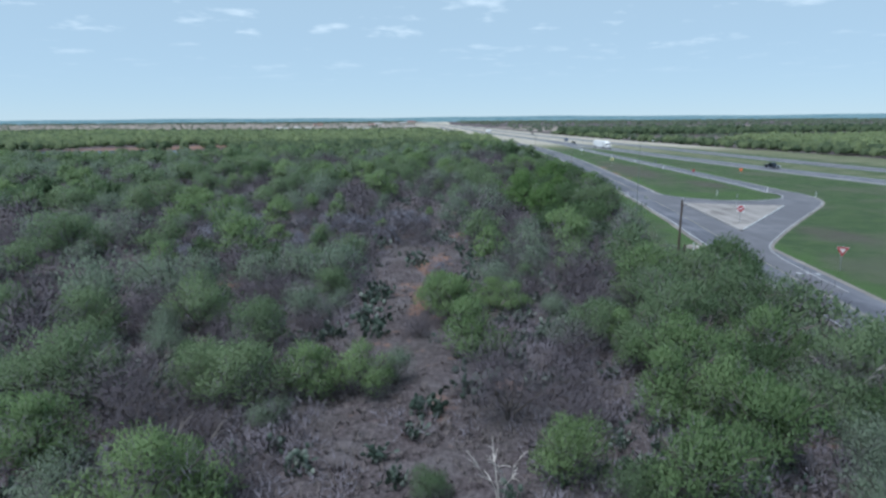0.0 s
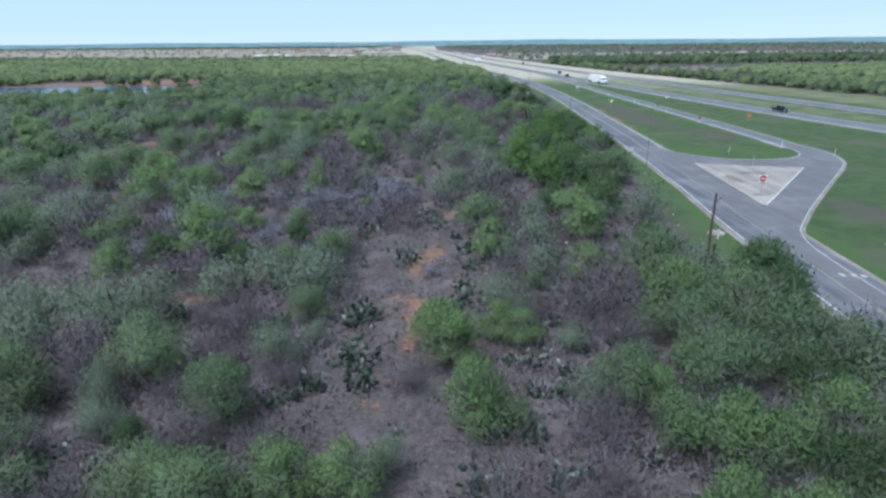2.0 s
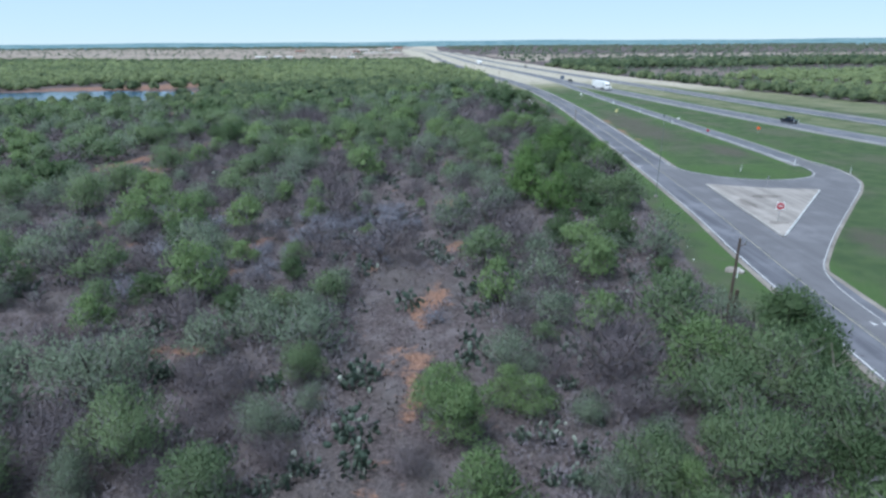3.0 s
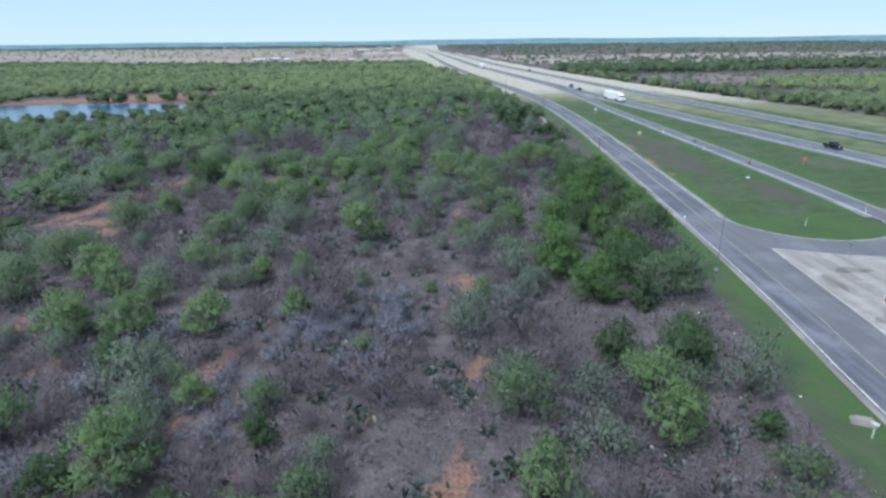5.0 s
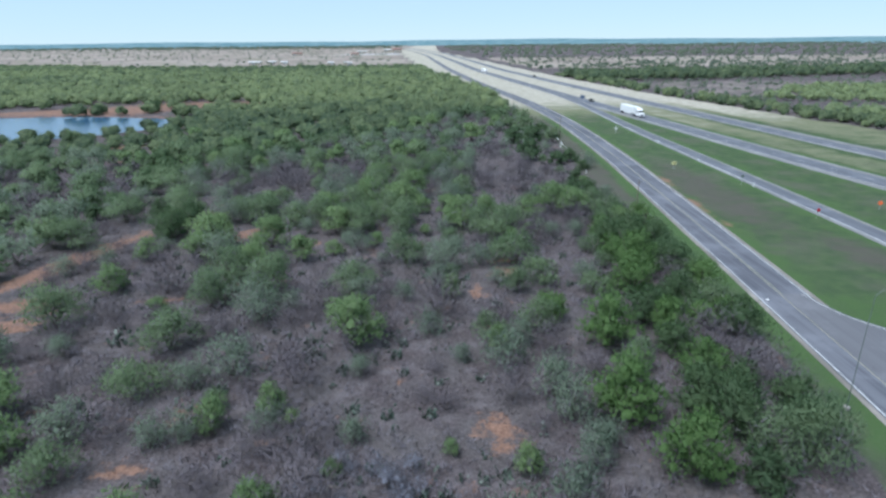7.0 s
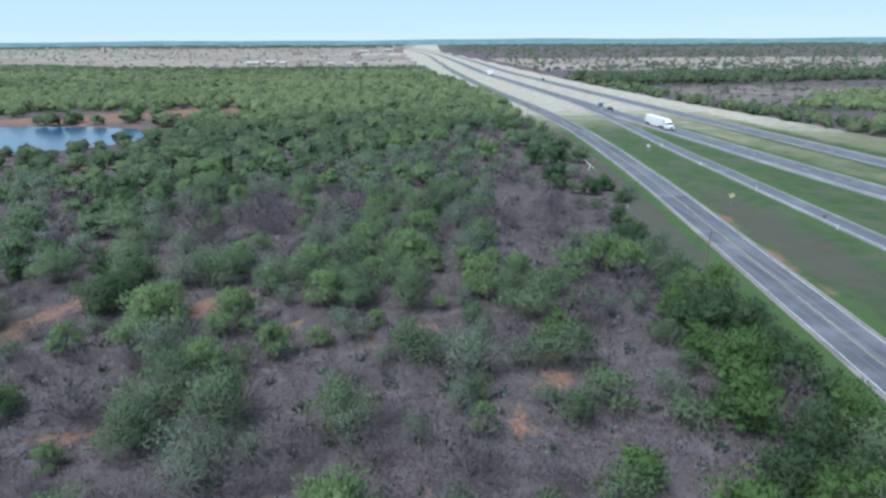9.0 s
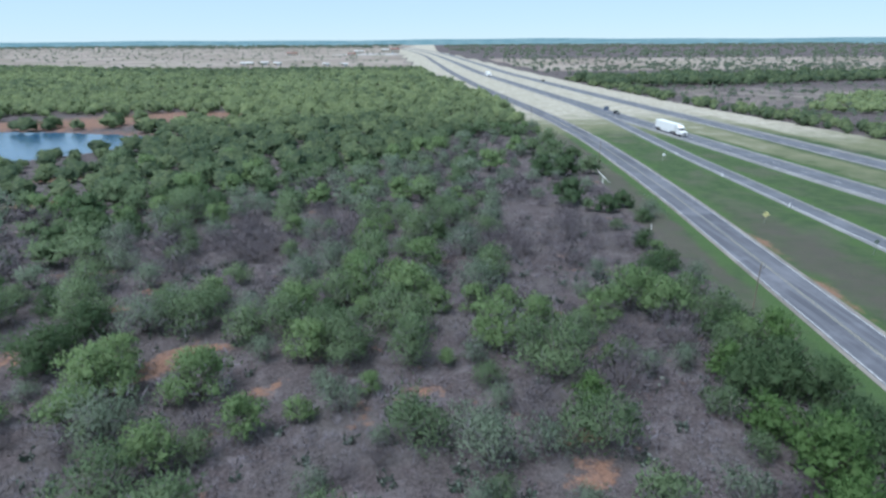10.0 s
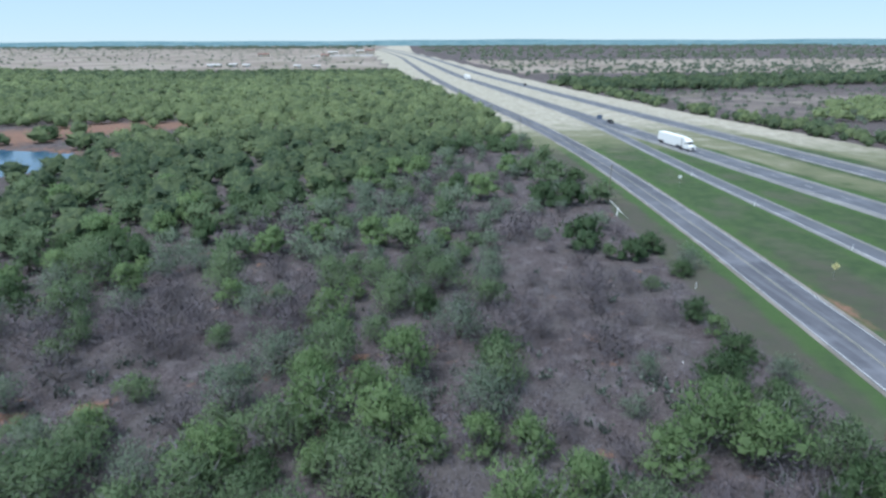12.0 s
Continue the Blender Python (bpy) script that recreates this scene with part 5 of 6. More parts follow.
far_crowns("horizon_woodland", gen, x, y, gen.uniform(9, 17, len(x)), 2, 0.15, 0.15 + gen.normal(0, 0.1, len(x)), "dark woodland along the horizon", HAZED, around=6)


def grass_tufts():
    """Dry bunch grass between the bushes, nearest part of the plain only."""
    gen = np.random.default_rng(8)
    n = 20000
    y = 12 + 223 * gen.uniform(0, 1, n) ** 1.7
    x = gen.uniform(-1, 1, n) * (28 + 0.45 * y)
    k = x < edge_of_brush(y) - 0.5
    x, y = x[k], y[k]
    n = len(x)
    blades = 4
    a = gen.uniform(0, 6.28, (n, blades))
    h = gen.uniform(0.15, 0.42, (n, blades))
    lean = gen.uniform(0.1, 0.35, (n, blades))
    bx, by = x[:, None] + 0.10 * np.cos(a), y[:, None] + 0.10 * np.sin(a)
    w = 0.06
    v = np.stack([np.stack([bx - w * np.sin(a), by + w * np.cos(a), 0 * a - 0.03], -1), np.stack([bx + w * np.sin(a), by - w * np.cos(a), 0 * a - 0.03], -1),
                  np.stack([bx + lean * np.cos(a), by + lean * np.sin(a), h], -1)], axis=2).reshape(-1, 3)
    me = bpy.data.meshes.new("dry_grass")
    me.from_pydata(v.tolist(), [], np.arange(len(v)).reshape(-1, 3).tolist())
    me.materials.append(STRAW)
    tagged(new("dry_grass", me), "brown dry bunch grass between the bushes", "grass", kind="stuff")


grass_tufts()


def low_brush(name, words, seed, n, y1, power, lo, hi, tall, blades, twig, wide, material, keep):
    """Leafless brush between the bushes: soft mounds of fine twigs."""
    gen = np.random.default_rng(seed)
    y = 14 + (y1 - 14) * gen.uniform(0, 1, n) ** power
    x = gen.uniform(-1, 1, n) * (30 + 0.42 * y)
    k = (x < edge_of_brush(y) - 0.8) & (y < edge_of_woods(x)) & keep(x, y)
    x, y = x[k], y[k]
    n = len(x)
    w = gen.uniform(lo, hi, n)[:, None]
    a, up = gen.uniform(0, 2 * np.pi, (n, blades)), gen.uniform(0.1, 1, (n, blades))
    r = gen.uniform(0.3, 1.1, (n, blades)) * np.sqrt(1 - up ** 2)
    p = np.stack([x[:, None] + r * np.cos(a) * w / 2, y[:, None] + r * np.sin(a) * w / 2, tall * w * up * gen.uniform(0.4, 1, (n, blades))], -1).reshape(-1, 3)
    m = len(p)
    out = np.stack([r * np.cos(a), r * np.sin(a), 0.4 + up], -1).reshape(-1, 3)
    d = out + gen.normal(size=(m, 3)) * 0.6
    d /= np.linalg.norm(d, axis=1)[:, None]
    s = np.cross(d, gen.normal(size=(m, 3)))
    s /= np.linalg.norm(s, axis=1)[:, None]
    L = gen.uniform(0.6, 1.4, m)[:, None] * twig
    v = np.stack([p - s * wide, p + s * wide, p + d * L], axis=1).reshape(-1, 3)
    v[:, 2] = np.maximum(v[:, 2], -0.03)
    me = leaf_mesh(name, v, np.arange(3 * m).reshape(-1, 3), out, material, 0.6)
    tagged(new(name, me), words, "brush", kind="stuff")


def off_bare_earth(x, y):
    ok = np.ones(len(x), bool)
    for cx, cy, a, b, turn in BARE:
        c, s = math.cos(radians(turn)), math.sin(radians(turn))
        ok &= np.hypot(((x - cx) * c + (y - cy) * s) / a, (-(x - cx) * s + (y - cy) * c) / b) > 0.9
    return ok


low_brush("dead_brush", "knee-high grey-brown dead brush over dry ground", 14, 15000, 300, 1.25, 0.7, 2.0, 0.34, 12, 0.5, 0.032, TWIG, lambda x, y: off_bare_earth(x, y) & (waves(x, y, 7) > -0.35) & ~((np.abs(x + 1) < 5) & (y < 76) & (waves(x, y, 3) < 0.3)))
low_brush("dark_scrub", "waist-high dark leafless scrub in loose mounds", 16, 6800, 270, 1.1, 1.2, 3.4, 0.46, 26, 0.55, 0.034, THORN, lambda x, y: off_bare_earth(x, y) & (waves(x - 8, y + 5, 8) > 0.0) & ~((np.abs(x + 1) < 6) & (y < 76)))
low_brush("thorn_scrub", "waist-high leafless grey thorn scrub in soft mounds", 15, 10500, 270, 1.1, 1.0, 3.0, 0.42, 30, 0.5, 0.034, TWIG, lambda x, y: off_bare_earth(x, y) & (waves(x + 30, y, 11) > -0.25) & ~((np.abs(x + 1) < 6) & (y < 76)))


def cactus_patches():
    """Low prickly pear in many small clumps all over the open ground."""
    rng, gen = random.Random(77), np.random.default_rng(78)
    y = 18 + 220 * gen.uniform(0, 1, 2600) ** 1.15
    x = gen.uniform(-1, 1, 2600) * (22 + 0.36 * y)
    keep = (x < edge_of_brush(y) - 4) & (waves(x + 12, y, 9) > 0.05) & off_bare_earth(x, y) & (y < edge_of_woods(x) - 12)
    verts, faces = [], []
    for cx, cy in list(zip(x[keep], y[keep]))[:620]:
        for m, size in cactus_plan(rng, rng.uniform(0.3, 1.1), rng.randint(7, 15)):
            v, f = pad_shape(Matrix.Translation((cx, cy, 0.0)) @ m, size, 5)
            n = len(verts)
            verts += v
            faces += [tuple(k + n for k in q) for q in f]
    tagged(new("prickly_pear_patches", mesh_of("prickly_pear_patches", verts, faces, PAD)), "small blue-green prickly pear clumps dotted over dry ground", "cactus", kind="stuff")


cactus_patches()


def backdrop():
    """Low wooded rise all round, at the edge of the plain, its colour blued for haze."""
    n = 240
    verts, faces = [], []
    for k in range(n):
        a = 2 * math.pi * k / n
        h = 32 + 4 * math.sin(3 * a + 1) + 3 * math.sin(11 * a) + 1.5 * math.sin(31 * a + 2)
        for r, z in ((4300, -2), (4650, h), (4900, h - 4)):
            verts.append((r * math.sin(a), 100 + r * math.cos(a), z))
    for k in range(n):
        q = (k + 1) % n
        for j in range(2):
            faces.append((3 * k + j, 3 * q + j, 3 * q + j + 1, 3 * k + j + 1))
    m = Nodes("hazy_rise")
    # blue-grey of the air in between, put into the base colour
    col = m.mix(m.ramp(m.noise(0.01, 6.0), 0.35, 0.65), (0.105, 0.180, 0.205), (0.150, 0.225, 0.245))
    structure("backdrop", mesh_of("backdrop", verts, faces, m.done(col, 1.0, spec=0.0)), "low wooded rise on the horizon, blued with haze", "horizon")


backdrop()


POLETAN = plain("sun_bleached_wood", (0.19, 0.155, 0.12), 0.9, grime=0.4, scale=2.0)
POLEGREY = plain("dull_grey_steel", (0.15, 0.18, 0.16), 0.6, 0.2, grime=0.3)


def dead_tree(x, y, w, h, turn):
    rng = random.Random(f"dead{x}")
    v, f = limbs(rng, w, h, 4, 7, 0.045)
    root = new("dead_tree")
    root.matrix_basis = pose(x, y, 0, 0, 0, turn)
    part("trunk", mesh_of("trunk", v, f, DEADWOOD), root)
    return tagged(root, "bleached grey dead tree with bare crooked limbs", "tree")


dead_tree(2.9, 23.9, 3.0, 3.2, 0)
dead_tree(23.2, 32.0, 5.0, 4.0, 60)
dead_tree(22.4, 151.5, 1.6, 3.4, 20)


# ---- poles, signs and posts ----
def utility_pole(x, y, h=8.5, lean=0.0, r=0.15):
    root = new("utility_pole")
    root.matrix_basis = pose(x, y, 0, 0, lean, 0)
    part("pole", rod_mesh("pole", POLEWOOD if r > 0.12 else POLETAN, (0, 0, -0.3), (0, 0, h), r, 0.65 * r, 10), root)
    bracket = part("bracket", rod_mesh("bracket", POLEWOOD, (0, 0, h - 0.7), (0.55, 0, h - 0.45), 0.035, sides=6), root)
    part("insulator", rod_mesh("insulator", STEEL, (0.55, 0, h - 0.5), (0.55, 0, h - 0.22), 0.05, 0.03, 8), bracket)
    part("insulator", rod_mesh("insulator", STEEL, (0, 0, h), (0, 0, h + 0.22), 0.05, 0.03, 8), root)
    return tagged(root, "weathered brown wooden utility pole in roadside grass", "utility pole", "roadside poles")


def sign_post(root, h, r=0.03):
    part("post", rod_mesh("post", STEEL, (0, 0, -0.2), (0, 0, h), r, sides=8), root)


def ngon_plate(name, material, n, radius, y, turn=0.0, thick=0.01, z=0.0, sx=1.0):
    bm = bmesh.new()
    m = Matrix.Translation((0, y, z)) @ Matrix.Rotation(radians(90), 4, "X") @ Matrix.Rotation(radians(turn), 4, "Z") @ Matrix.Diagonal((sx, 1, 1, 1))
    bmesh.ops.create_cone(bm, cap_ends=True, segments=n, radius1=radius, radius2=radius, depth=thick, matrix=m)
    return bm_mesh(name, bm, material)


def no_entry_sign(x, y, turn):
    root = new("no_entry_sign")
    root.matrix_basis = pose(x, y, 0.2, 0, 0, turn)
    sign_post(root, 2.6, 0.04)
    plate = part("plate", box_mesh("plate", WHITE, -0.50, 0.50, -0.062, -0.05, 1.68, 2.68, 0.004), root)
    part("disc", ngon_plate("disc", RED, 28, 0.47, -0.074, 0, 0.012, 2.18), plate)
    part("bar", box_mesh("bar", WHITE, -0.34, 0.34, -0.092, -0.086, 2.10, 2.26), plate)
    return tagged(root, "white square no entry sign with a red disc", "road sign")


def yield_sign(x, y, turn):
    root = new("yield_sign")
    root.matrix_basis = pose(x, y, 0, 0, 0, turn)
    sign_post(root, 2.9, 0.035)
    plate = part("plate", ngon_plate("plate", WHITE, 3, 0.72, -0.05, 180, 0.012, 2.3), root)
    part("border", ngon_plate("border", RED, 3, 0.66, -0.062, 180, 0.012, 2.3), plate)
    part("centre", ngon_plate("centre", WHITE, 3, 0.34, -0.074, 180, 0.012, 2.3), plate)
    return tagged(root, "red and white triangular yield sign on a steel post", "road sign")


def diamond_sign(x, y, turn, size=0.66, z=2.4, arrows=True, board=YELLOW, words="yellow diamond warning sign with two black arrows"):
    root = new("warning_sign")
    root.matrix_basis = pose(x, y, 0, 0, 0, turn)
    sign_post(root, z + 0.3)
    plate = part("plate", ngon_plate("plate", board, 4, size, -0.05, 0, 0.012, z), root)
    if arrows:
        for dx, way in ((-0.17, 1), (0.17, -1)):
            bm = bmesh.new()
            box(bm, dx - 0.05, dx + 0.05, -0.068, -0.058, z - 0.26, z + 0.26)
            tip = z + way * 0.46
            neck = z + way * 0.20
            vs = [bm.verts.new(p) for p in ((dx - 0.15, -0.066, neck), (dx + 0.15, -0.066, neck), (dx, -0.066, tip))]
            bm.faces.new(vs)
            part("arrow", bm_mesh("arrow", bm, BLACK), plate)
    return tagged(root, words, "road sign")


def marker_post(x, y, h=1.2, group="roadside marker posts"):
    root = new("marker_post")
    root.matrix_basis = pose(x, y, 0)
    part("post", box_mesh("post", WHITE, -0.06, 0.06, -0.03, 0.03, -0.1, h, 0.012), root)
    part("reflector", box_mesh("reflector", STEEL, -0.045, 0.045, -0.04, -0.031, h - 0.3, h - 0.1), root)
    return tagged(root, "slim white plastic marker post at the road edge", "marker post", group)


for px, py, ph in ((25.4, 62.7, 8.0), (37.4, 176.0, 6.8), (39.5, 264.0, 9.0), (36.0, 360.0, 9.0), (28.0, 450.0, 8.5), (17.0, 545.0, 8.5)):
    utility_pole(px, py, ph, 0.0, 0.15 if py < 120 else 0.10)
stub = new("wooden_post", rod_mesh("wooden_post", POLEWOOD, (0, 0, -0.2), (0, 0, 3.0), 0.17, 0.15, 10))
stub.matrix_basis = pose(26.2, 63.4, 0, 0, 2, 0)
tagged(stub, "short thick weathered wooden post beside the pole", "post")
no_entry_sign(46.9, 93.2, -18)
yield_sign(43.4, 63.4, -20)
diamond_sign(60.3, 215.5, -12, z=2.0)
diamond_sign(63.6, 279.5, -12, 0.6, 2.2, False, WHITE, "small pale diamond sign seen above the grass")
diamond_sign(87.2, 175.6, -20, 0.52, 1.4, False, ORANGE, "orange diamond work sign in the grass")
diamond_sign(70.9, 170.0, -12, 0.42, 1.7, False, RED, "small red diamond marker beside the exit ramp")
diamond_sign(69.4, 197.0, -12, 0.50, 2.4, False, POLEGREY, "small dark grey sign beside the exit ramp")
for px, py in ((72.4, 132.9), (77.9, 124.2), (58.5, 127.0), (71.7, 258.0), (72.2, 227.3), (71.9, 290.0), (31.6, 73.4), (71.8, 196.0), (36.2, 212.5)):
    marker_post(px, py)


def blue_sign(x, y):
    root = new("information_sign")
    root.matrix_basis = pose(x, y, 0, 0, 0, -10)
    for dx in (-0.8, 0.8):
        part("post", rod_mesh("post", STEEL, (dx, 0, -0.2), (dx, 0, 3.6), 0.05), root)
    part("panel", box_mesh("panel", BLUE, -1.2, 1.2, -0.09, -0.06, 1.7, 3.6, 0.01), root)
    return tagged(root, "blue rectangular roadside information sign on two posts", "road sign")


blue_sign(80.6, 402.0)


def street_lamp(x, y, h=11.6, reach=2.0):
    root = new("street_lamp")
    root.matrix_basis = pose(x, y, 0, 0, 0, 4)
    part("base", rod_mesh("base", CONCRETE, (0, 0, -0.1), (0, 0, 0.25), 0.3, sides=12), root)
    part("pole", rod_mesh("pole", POLEGREY, (0, 0, 0.25), (0, 0, h), 0.05, 0.03, 10), root)
    path = [Vector((reach * (1 - math.cos(t)), 0, h - 0.1 + 1.0 * math.sin(t))) for t in np.linspace(0, math.pi / 2, 7)]
    v, f = tube(path, 0.035, 0.025, 6)
    arm = part("arm", mesh_of("arm", v, f, POLEGREY), root)
    part("lamp_head", box_mesh("lamp_head", WHITE, reach - 0.05, reach + 0.5, -0.1, 0.1, h + 0.82, h + 0.96, 0.05), arm)
    return tagged(root, "tall galvanised street lamp with a curved arm beside the road", "street lamp")


street_lamp(35.3, 108.0)


def edge_sign(x, y):
    """A narrow sign on the island, turned away from the frontage road."""
    root = new("one_way_sign")
    root.matrix_basis = pose(x, y, 0.2, 0, 0, 75)
    sign_post(root, 2.2)
    part("plate", box_mesh("plate", STEEL, -0.45, 0.45, -0.05, -0.035, 1.6, 2.2, 0.005), root)
    return tagged(root, "grey back of a road sign on the concrete island", "road sign")


edge_sign(55.2, 111.6)


def culvert_end(x, y, turn):
    """A sloping concrete apron round the mouth of a drain pipe."""
    root = new("culvert_end")
    root.matrix_basis = pose(x, y, 0, 0, 0, turn)
    bm = bmesh.new()
    low, high = [(-0.95, -0.55), (0.75, -0.62), (0.85, 0.55), (-0.8, 0.62)], [(-0.6, -0.3), (0.62, -0.34), (0.66, 0.34), (-0.5, 0.36)]
    ring = [[bm.verts.new((px, py, z)) for px, py in outline] for outline, z in ((low, -0.05), (low, 0.06), (high, 0.40))]
    for r, q in zip(ring, ring[1:]):
        for k in range(4):
            bm.faces.new((r[k], r[(k + 1) % 4], q[(k + 1) % 4], q[k]))
    bm.faces.new(ring[2])
    part("apron", bm_mesh("apron", bm, GRAVEL, 0.03), root, "pale stained concrete apron")
    mouth = part("pipe", rod_mesh("pipe", KERB, (0.45, -0.2, 0.20), (0.95, -0.42, 0.12), 0.24, sides=16), root)
    # black disc stands for the shade inside the pipe, which is solid
    part("opening", rod_mesh("opening", BLACK, (0.935, -0.413, 0.122), (0.955, -0.422, 0.119), 0.19, sides=16), mouth)
    return tagged(root, "small sloping concrete drain end in the roadside grass", "culvert")


culvert_end(32.2, 75.3, -20)


def litter(x, y, size):
    """A crumpled scrap of white wrapping."""
    rng = random.Random(f"scrap{x}")
    bm = bmesh.new()
    bmesh.ops.create_icosphere(bm, subdivisions=1, radius=1.0)
    for v in bm.verts:
        v.co = Vector((v.co.x * rng.uniform(0.6, 1.2), v.co.y * rng.uniform(0.6, 1.2), 0.3 + 0.35 * v.co.z * rng.uniform(0.5, 1.2))) * size
    ob = new("litter", bm_mesh("litter", bm, WHITE))
    ob.matrix_basis = pose(x, y, 0.03, 0, 0, rng.uniform(0, 360))
    return tagged(ob, "crumpled scrap of white litter on the ground", "litter", "roadside litter")


for px, py, size in ((27.6, 95.4, 0.16), (29.2, 90.5, 0.10), (30.4, 83.3, 0.11), (29.3, 78.9, 0.14), (35.4, 84.2, 0.09), (27.6, 80.9, 0.16), (14.4, 72.7, 0.15), (30.1, 93.7, 0.09),
                     (41.0, 132.6, 0.26), (15.6, 177.8, 0.18), (24.6, 191.3, 0.12), (23.8, 175.3, 0.13), (33.5, 121.0, 0.11)):
    litter(px, py, size)


def fallen_marker(x, y):
    root = new("guy_marker")
    root.matrix_basis = pose(x, y, 0, 0, 0, 10)
    part("tube", rod_mesh("tube", WHITE, (-0.9, 2.6, 2.6), (0.2, -1.4, 0.6), 0.06), root)
    part("anchor_rod", rod_mesh("anchor_rod", STEEL, (0.2, -1.4, 0.6), (0.7, -3.0, -0.1), 0.03), root)
    part("brace", rod_mesh("brace", WHITE, (-0.2, 0.2, 1.35), (-0.9, -0.9, -0.1), 0.06), root)
    return tagged(root, "white angled guy-wire guard beside the pole", "guy guard")


fallen_marker(38.3, 253.5)


# ---- vehicles ----
def wheel(parent, x, y, r, width):
    t = part("wheel", rod_mesh("wheel", RUBBER, (x - width / 2, y, r), (x + width / 2, y, r), r, sides=18), parent)
    side = math.copysign(width / 2, x)
    part("rim", rod_mesh("rim", CHROME, (x + side, y, r), (x + side + math.copysign(0.015, x), y, r), r * 0.55, sides=12), t)


def profile_mesh(name, material, outline, x0, x1, bevel=0.05):
    """A body from a side outline (y, z), drawn across from x0 to x1."""
    bm = bmesh.new()
    a = [bm.verts.new((x0, y, z)) for y, z in outline]
    b = [bm.verts.new((x1, y, z)) for y, z in outline]
    n = len(outline)
    bm.faces.new(a), bm.faces.new(b[::-1])
    for k in range(n):
        bm.faces.new((a[k], b[k], b[(k + 1) % n], a[(k + 1) % n]))
    bmesh.ops.recalc_face_normals(bm, faces=bm.faces[:])
    return bm_mesh(name, bm, material, bevel)


def semi_truck(x, y, turn):
    """Nose towards -y."""
    root = new("semi_truck")
    root.matrix_basis = pose(x, y, 0.07, 0, 0, turn)
    part("trailer", box_mesh("trailer", WHITE, -1.28, 1.28, -3.2, 12.8, 1.15, 4.05, 0.05), root, "white box trailer")
    part("chassis", box_mesh("chassis", BLACK, -0.5, 0.5, -8.6, 12.4, 0.75, 1.13), root)
    cab = part("cab", profile_mesh("cab", WHITE, [(-4.0, 1.0), (-4.0, 3.9), (-5.2, 3.75), (-6.5, 2.95), (-6.8, 2.0), (-8.7, 1.75), (-8.9, 0.6), (-4.0, 0.6)], -1.2, 1.2, 0.08), root)
    part("windscreen", box_mesh("windscreen", GLASS, -1.05, 1.05, -0.02, 0.02, -0.45, 0.45), cab, at=pose(0, -6.72, 2.48, -17, 0, 0))
    part("grille", box_mesh("grille", CHROME, -0.5, 0.5, -8.93, -8.86, 0.75, 1.6), cab)
    part("bumper", box_mesh("bumper", CHROME, -1.2, 1.2, -9.1, -8.85, 0.35, 0.7, 0.03), cab)
    for s in (-1, 1):
        part("headlight", box_mesh("headlight", GLASS, s * 0.9 - 0.15, s * 0.9 + 0.15, -8.93, -8.86, 0.95, 1.2), cab)
        part("side_window", box_mesh("side_window", GLASS, s * 1.205 - 0.01, s * 1.205 + 0.01, -6.2, -5.3, 2.1, 2.8), cab)
        part("skirt", box_mesh("skirt", WHITE, s * 1.25 - 0.02, s * 1.25 + 0.02, 0.0, 8.4, 0.5, 1.13), root)
        for wy in (-7.9, -4.0, -2.7, 10.2, 11.5):
            wheel(root, s * 1.05, wy, 0.5, 0.45)
    return tagged(root, "white semi truck with a long box trailer", "truck")


def pickup(x, y, turn):
    root = new("pickup_truck")
    root.matrix_basis = pose(x, y, 0.07, 0, 0, turn)
    part("body", profile_mesh("body", DARKPAINT, [(2.8, 0.5), (2.8, 1.15), (-0.6, 1.12), (-1.4, 1.1), (-2.7, 1.0), (-2.85, 0.45)], -0.98, 0.98, 0.08), root)
    cab = part("cabin", profile_mesh("cabin", DARKPAINT, [(0.9, 1.08), (0.75, 1.85), (-0.4, 1.87), (-1.35, 1.08)], -0.86, 0.86, 0.07), root)
    part("windscreen", box_mesh("windscreen", GLASS, -0.75, 0.75, -0.02, 0.02, -0.36, 0.36), cab, at=pose(0, -0.91, 1.50, -50, 0, 0))
    part("bed", box_mesh("bed", BLACK, -0.78, 0.78, 1.05, 2.65, 1.13, 1.165), root)
    part("tailgate", box_mesh("tailgate", GREYPAINT, -0.85, 0.85, 2.79, 2.84, 0.6, 1.12), root)
    part("bumper", box_mesh("bumper", CHROME, -0.95, 0.95, -2.98, -2.84, 0.42, 0.62, 0.03), root)
    for s in (-1, 1):
        part("side_window", box_mesh("side_window", GLASS, s * 0.865 - 0.01, s * 0.865 + 0.01, -0.75, 0.65, 1.2, 1.72), cab)
        part("headlight", box_mesh("headlight", WHITE, s * 0.72 - 0.15, s * 0.72 + 0.15, -2.84, -2.78, 0.72, 0.9), root)
        for wy in (-1.9, 1.8):
            wheel(root, s * 0.88, wy, 0.4, 0.28)
    return tagged(root, "dark blue pickup truck on the highway", "pickup truck")


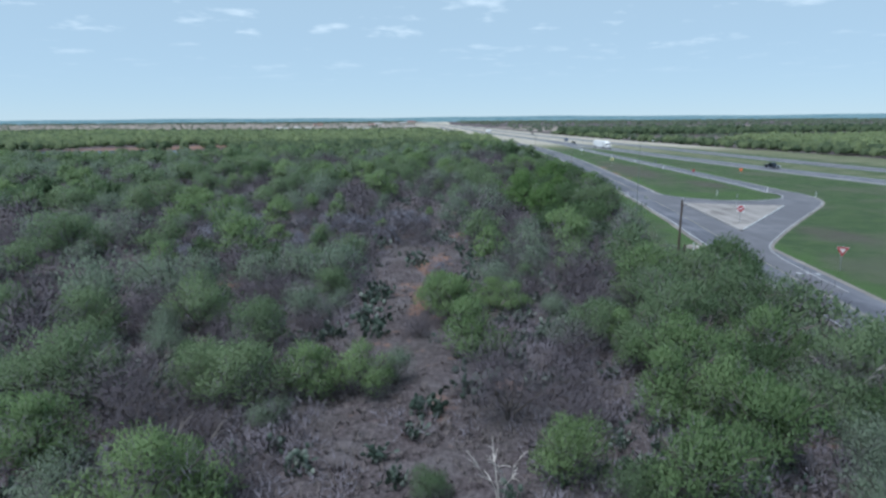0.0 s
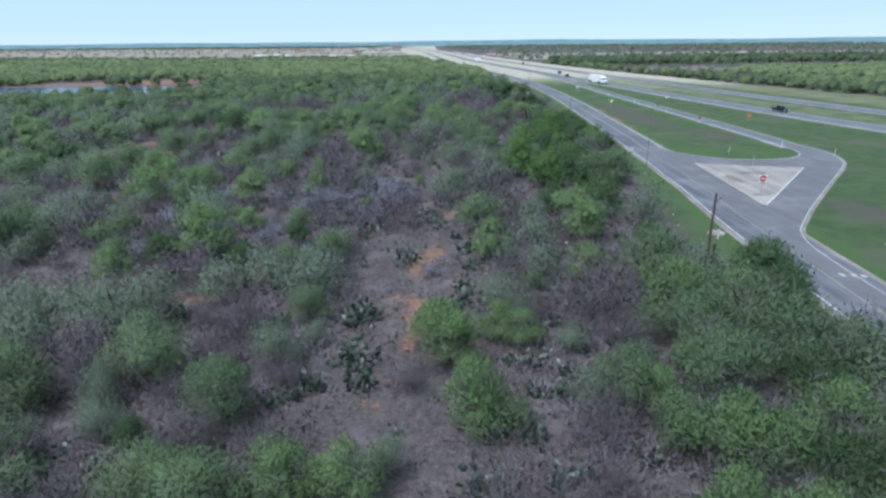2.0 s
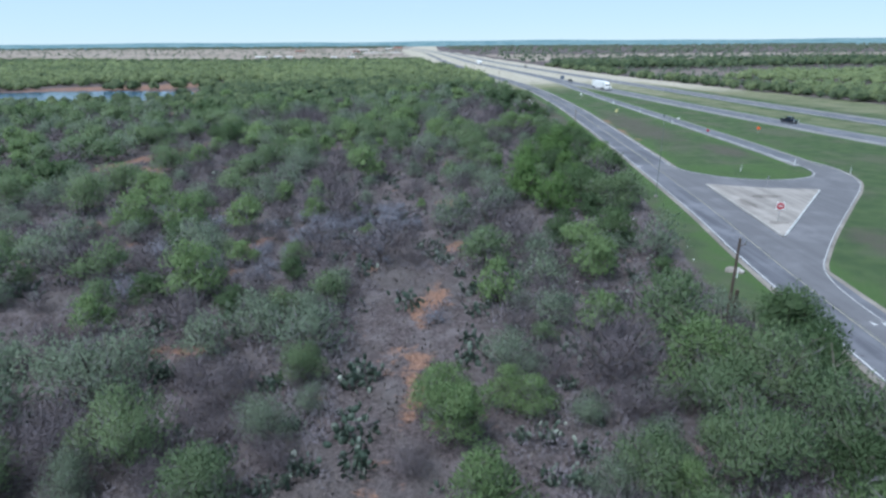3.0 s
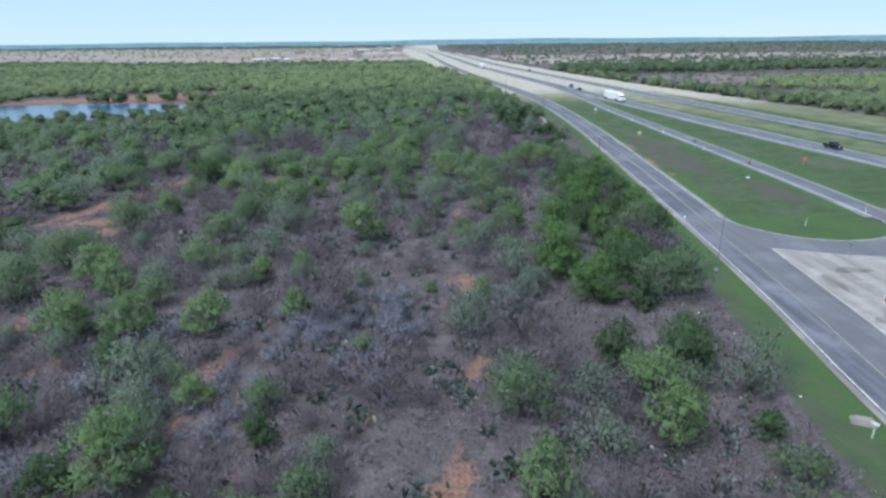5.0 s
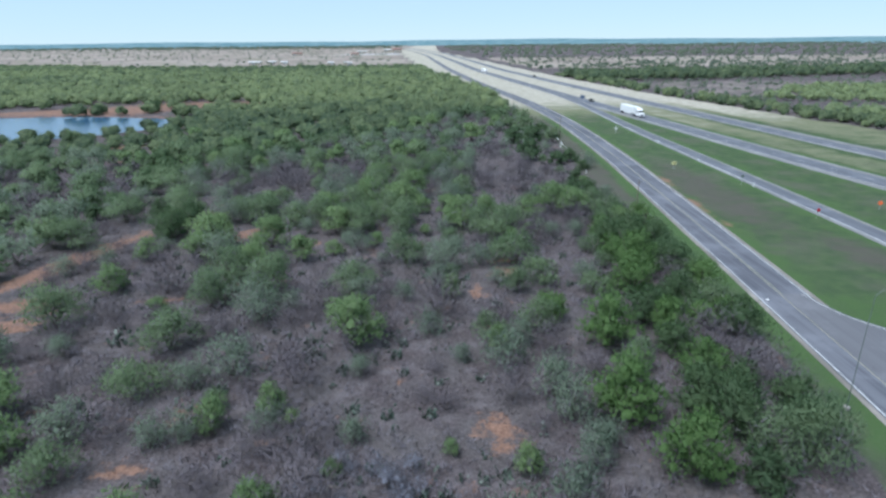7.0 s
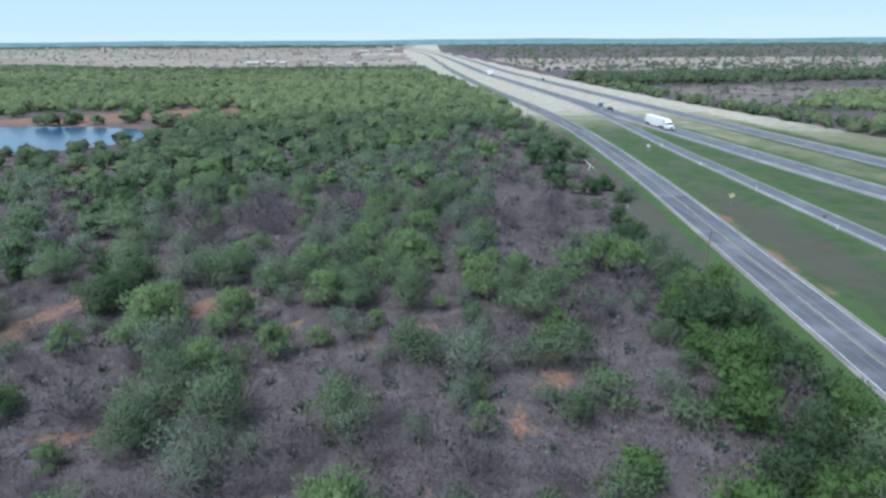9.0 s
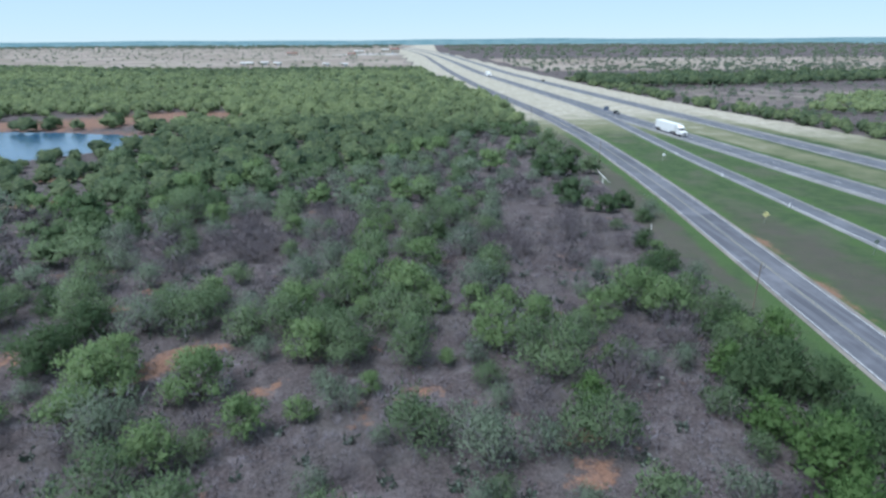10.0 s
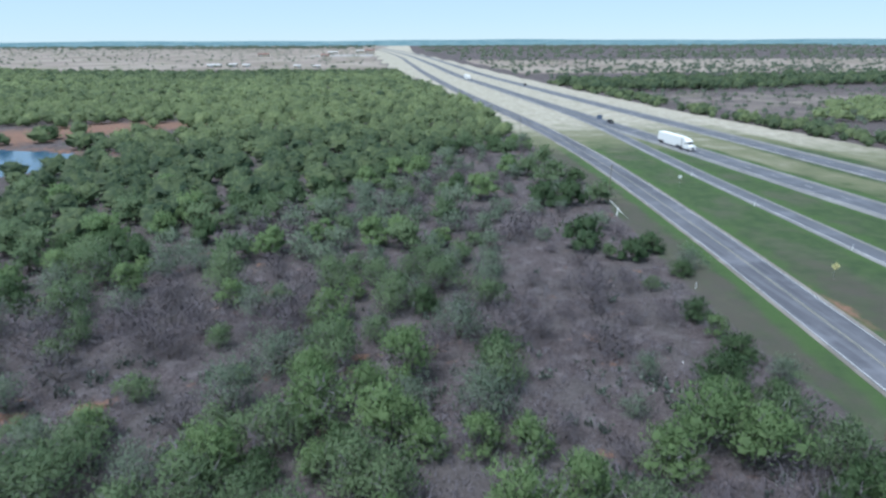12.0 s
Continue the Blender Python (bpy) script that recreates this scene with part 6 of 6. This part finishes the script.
def car(x, y, turn, paint=GREYPAINT, words="dark grey car on the highway"):
    root = new("car")
    root.matrix_basis = pose(x, y, 0.07, 0, 0, turn)
    part("body", profile_mesh("body", paint, [(2.3, 0.35), (2.3, 0.95), (1.4, 0.98), (-1.0, 0.98), (-2.2, 0.8), (-2.3, 0.35)], -0.9, 0.9, 0.09), root)
    cab = part("cabin", profile_mesh("cabin", paint, [(2.0, 0.92), (1.5, 1.55), (-0.1, 1.58), (-1.0, 0.92)], -0.78, 0.78, 0.08), root)
    part("windscreen", box_mesh("windscreen", GLASS, -0.68, 0.68, -0.02, 0.02, -0.36, 0.36), cab, at=pose(0, -0.60, 1.27, -52, 0, 0))
    for s in (-1, 1):
        part("side_window", box_mesh("side_window", GLASS, s * 0.785 - 0.01, s * 0.785 + 0.01, -0.4, 1.4, 1.0, 1.45), cab)
        part("headlight", box_mesh("headlight", WHITE, s * 0.65 - 0.14, s * 0.65 + 0.14, -2.29, -2.24, 0.6, 0.74), root)
        for wy in (-1.4, 1.4):
            wheel(root, s * 0.8, wy, 0.33, 0.22)
    return tagged(root, words, "car")


def on_lane(line, y, side):
    """The place and the turn of a vehicle on a carriageway, nose towards the camera's start."""
    a, b = offset(line, side), None
    x0, x1 = road_x(a, y), road_x(a, y + 5)
    return float(x0), math.degrees(-math.atan2(x1 - x0, 5))


tx, tt = on_lane(HWY_NEAR, 335, -1.8)
semi_truck(tx, 335, tt)
tx, tt = on_lane(HWY_NEAR, 196, 1.8)
pickup(tx, 196, tt)
tx, tt = on_lane(HWY_NEAR, 400, 1.8)
car(tx, 400, tt)
tx, tt = on_lane(HWY_NEAR, 720, -1.8)
semi_truck(tx, 720, tt)
tx, tt = on_lane(HWY_FAR, 640, 1.8)
car(tx, 640, tt + 180)


# ---- far buildings ----
def shed(x, y, w, d, h, roof, words):
    root = new("metal_shed")
    root.matrix_basis = pose(x, y, 0)
    wall = part("wall", box_mesh("wall", WALLTAN, -w / 2, w / 2, -d / 2, d / 2, 0, h), root)
    part("roof", profile_mesh("roof", roof, [(-d / 2 - 0.5, h), (0, h + 0.14 * d), (d / 2 + 0.5, h), (d / 2 + 0.5, h - 0.25), (-d / 2 - 0.5, h - 0.25)], -w / 2 - 0.5, w / 2 + 0.5, 0.0), root)
    for k in range(max(1, int(w // 14))):
        c = -w / 2 + 7 + 14 * k
        part("door", box_mesh("door", STEEL, c - 2, c + 2, -d / 2 - 0.06, -d / 2 + 0.02, 0, min(4.2, h - 0.6)), wall)
    return tagged(root, words, "building", "far roadside buildings")


for sx, sy, w, d, h, r in ((-284, 1036, 30, 16, 4, ROOFWHITE), (-258, 1040, 18, 12, 5, ROOFWHITE), (-238, 1034, 16, 14, 4, ROOFWHITE), (-160, 1003, 14, 12, 4, ROOFWHITE), (-132, 993, 16, 12, 4, ROOFWHITE), (-108, 1850, 42, 24, 13, ROOFRED),
                           (-195, 1575, 32, 18, 6, ROOFRED), (-215, 1900, 46, 20, 6, ROOFWHITE), (-150, 2050, 40, 20, 8, ROOFWHITE), (-345, 1620, 40, 20, 7, ROOFRED)):
    shed(sx, sy, 0.6 * w, 0.7 * d, 0.8 * h, r, "long low shed with a pale roof on the far plain" if r is ROOFWHITE else "dark red-brown shed on the far plain")


def pond_dock(x, y, turn):
    root = new("pond_dock")
    root.matrix_basis = pose(x, y, 0, 0, 0, turn)
    for k in range(10):
        part("plank", box_mesh("plank", WHITE, -3.0 + 0.6 * k, -2.44 + 0.6 * k, -1.0, 1.0, 0.45, 0.53), root)
    for px in (-2.8, 2.8):
        for py in (-0.9, 0.9):
            part("post", rod_mesh("post", POLEWOOD, (px, py, -1.2), (px, py, 0.9), 0.08, 0.08, 8), root)
    return tagged(root, "small white plank dock at the edge of a pond", "dock")


pond_dock(-113.0, 270.0, 35)
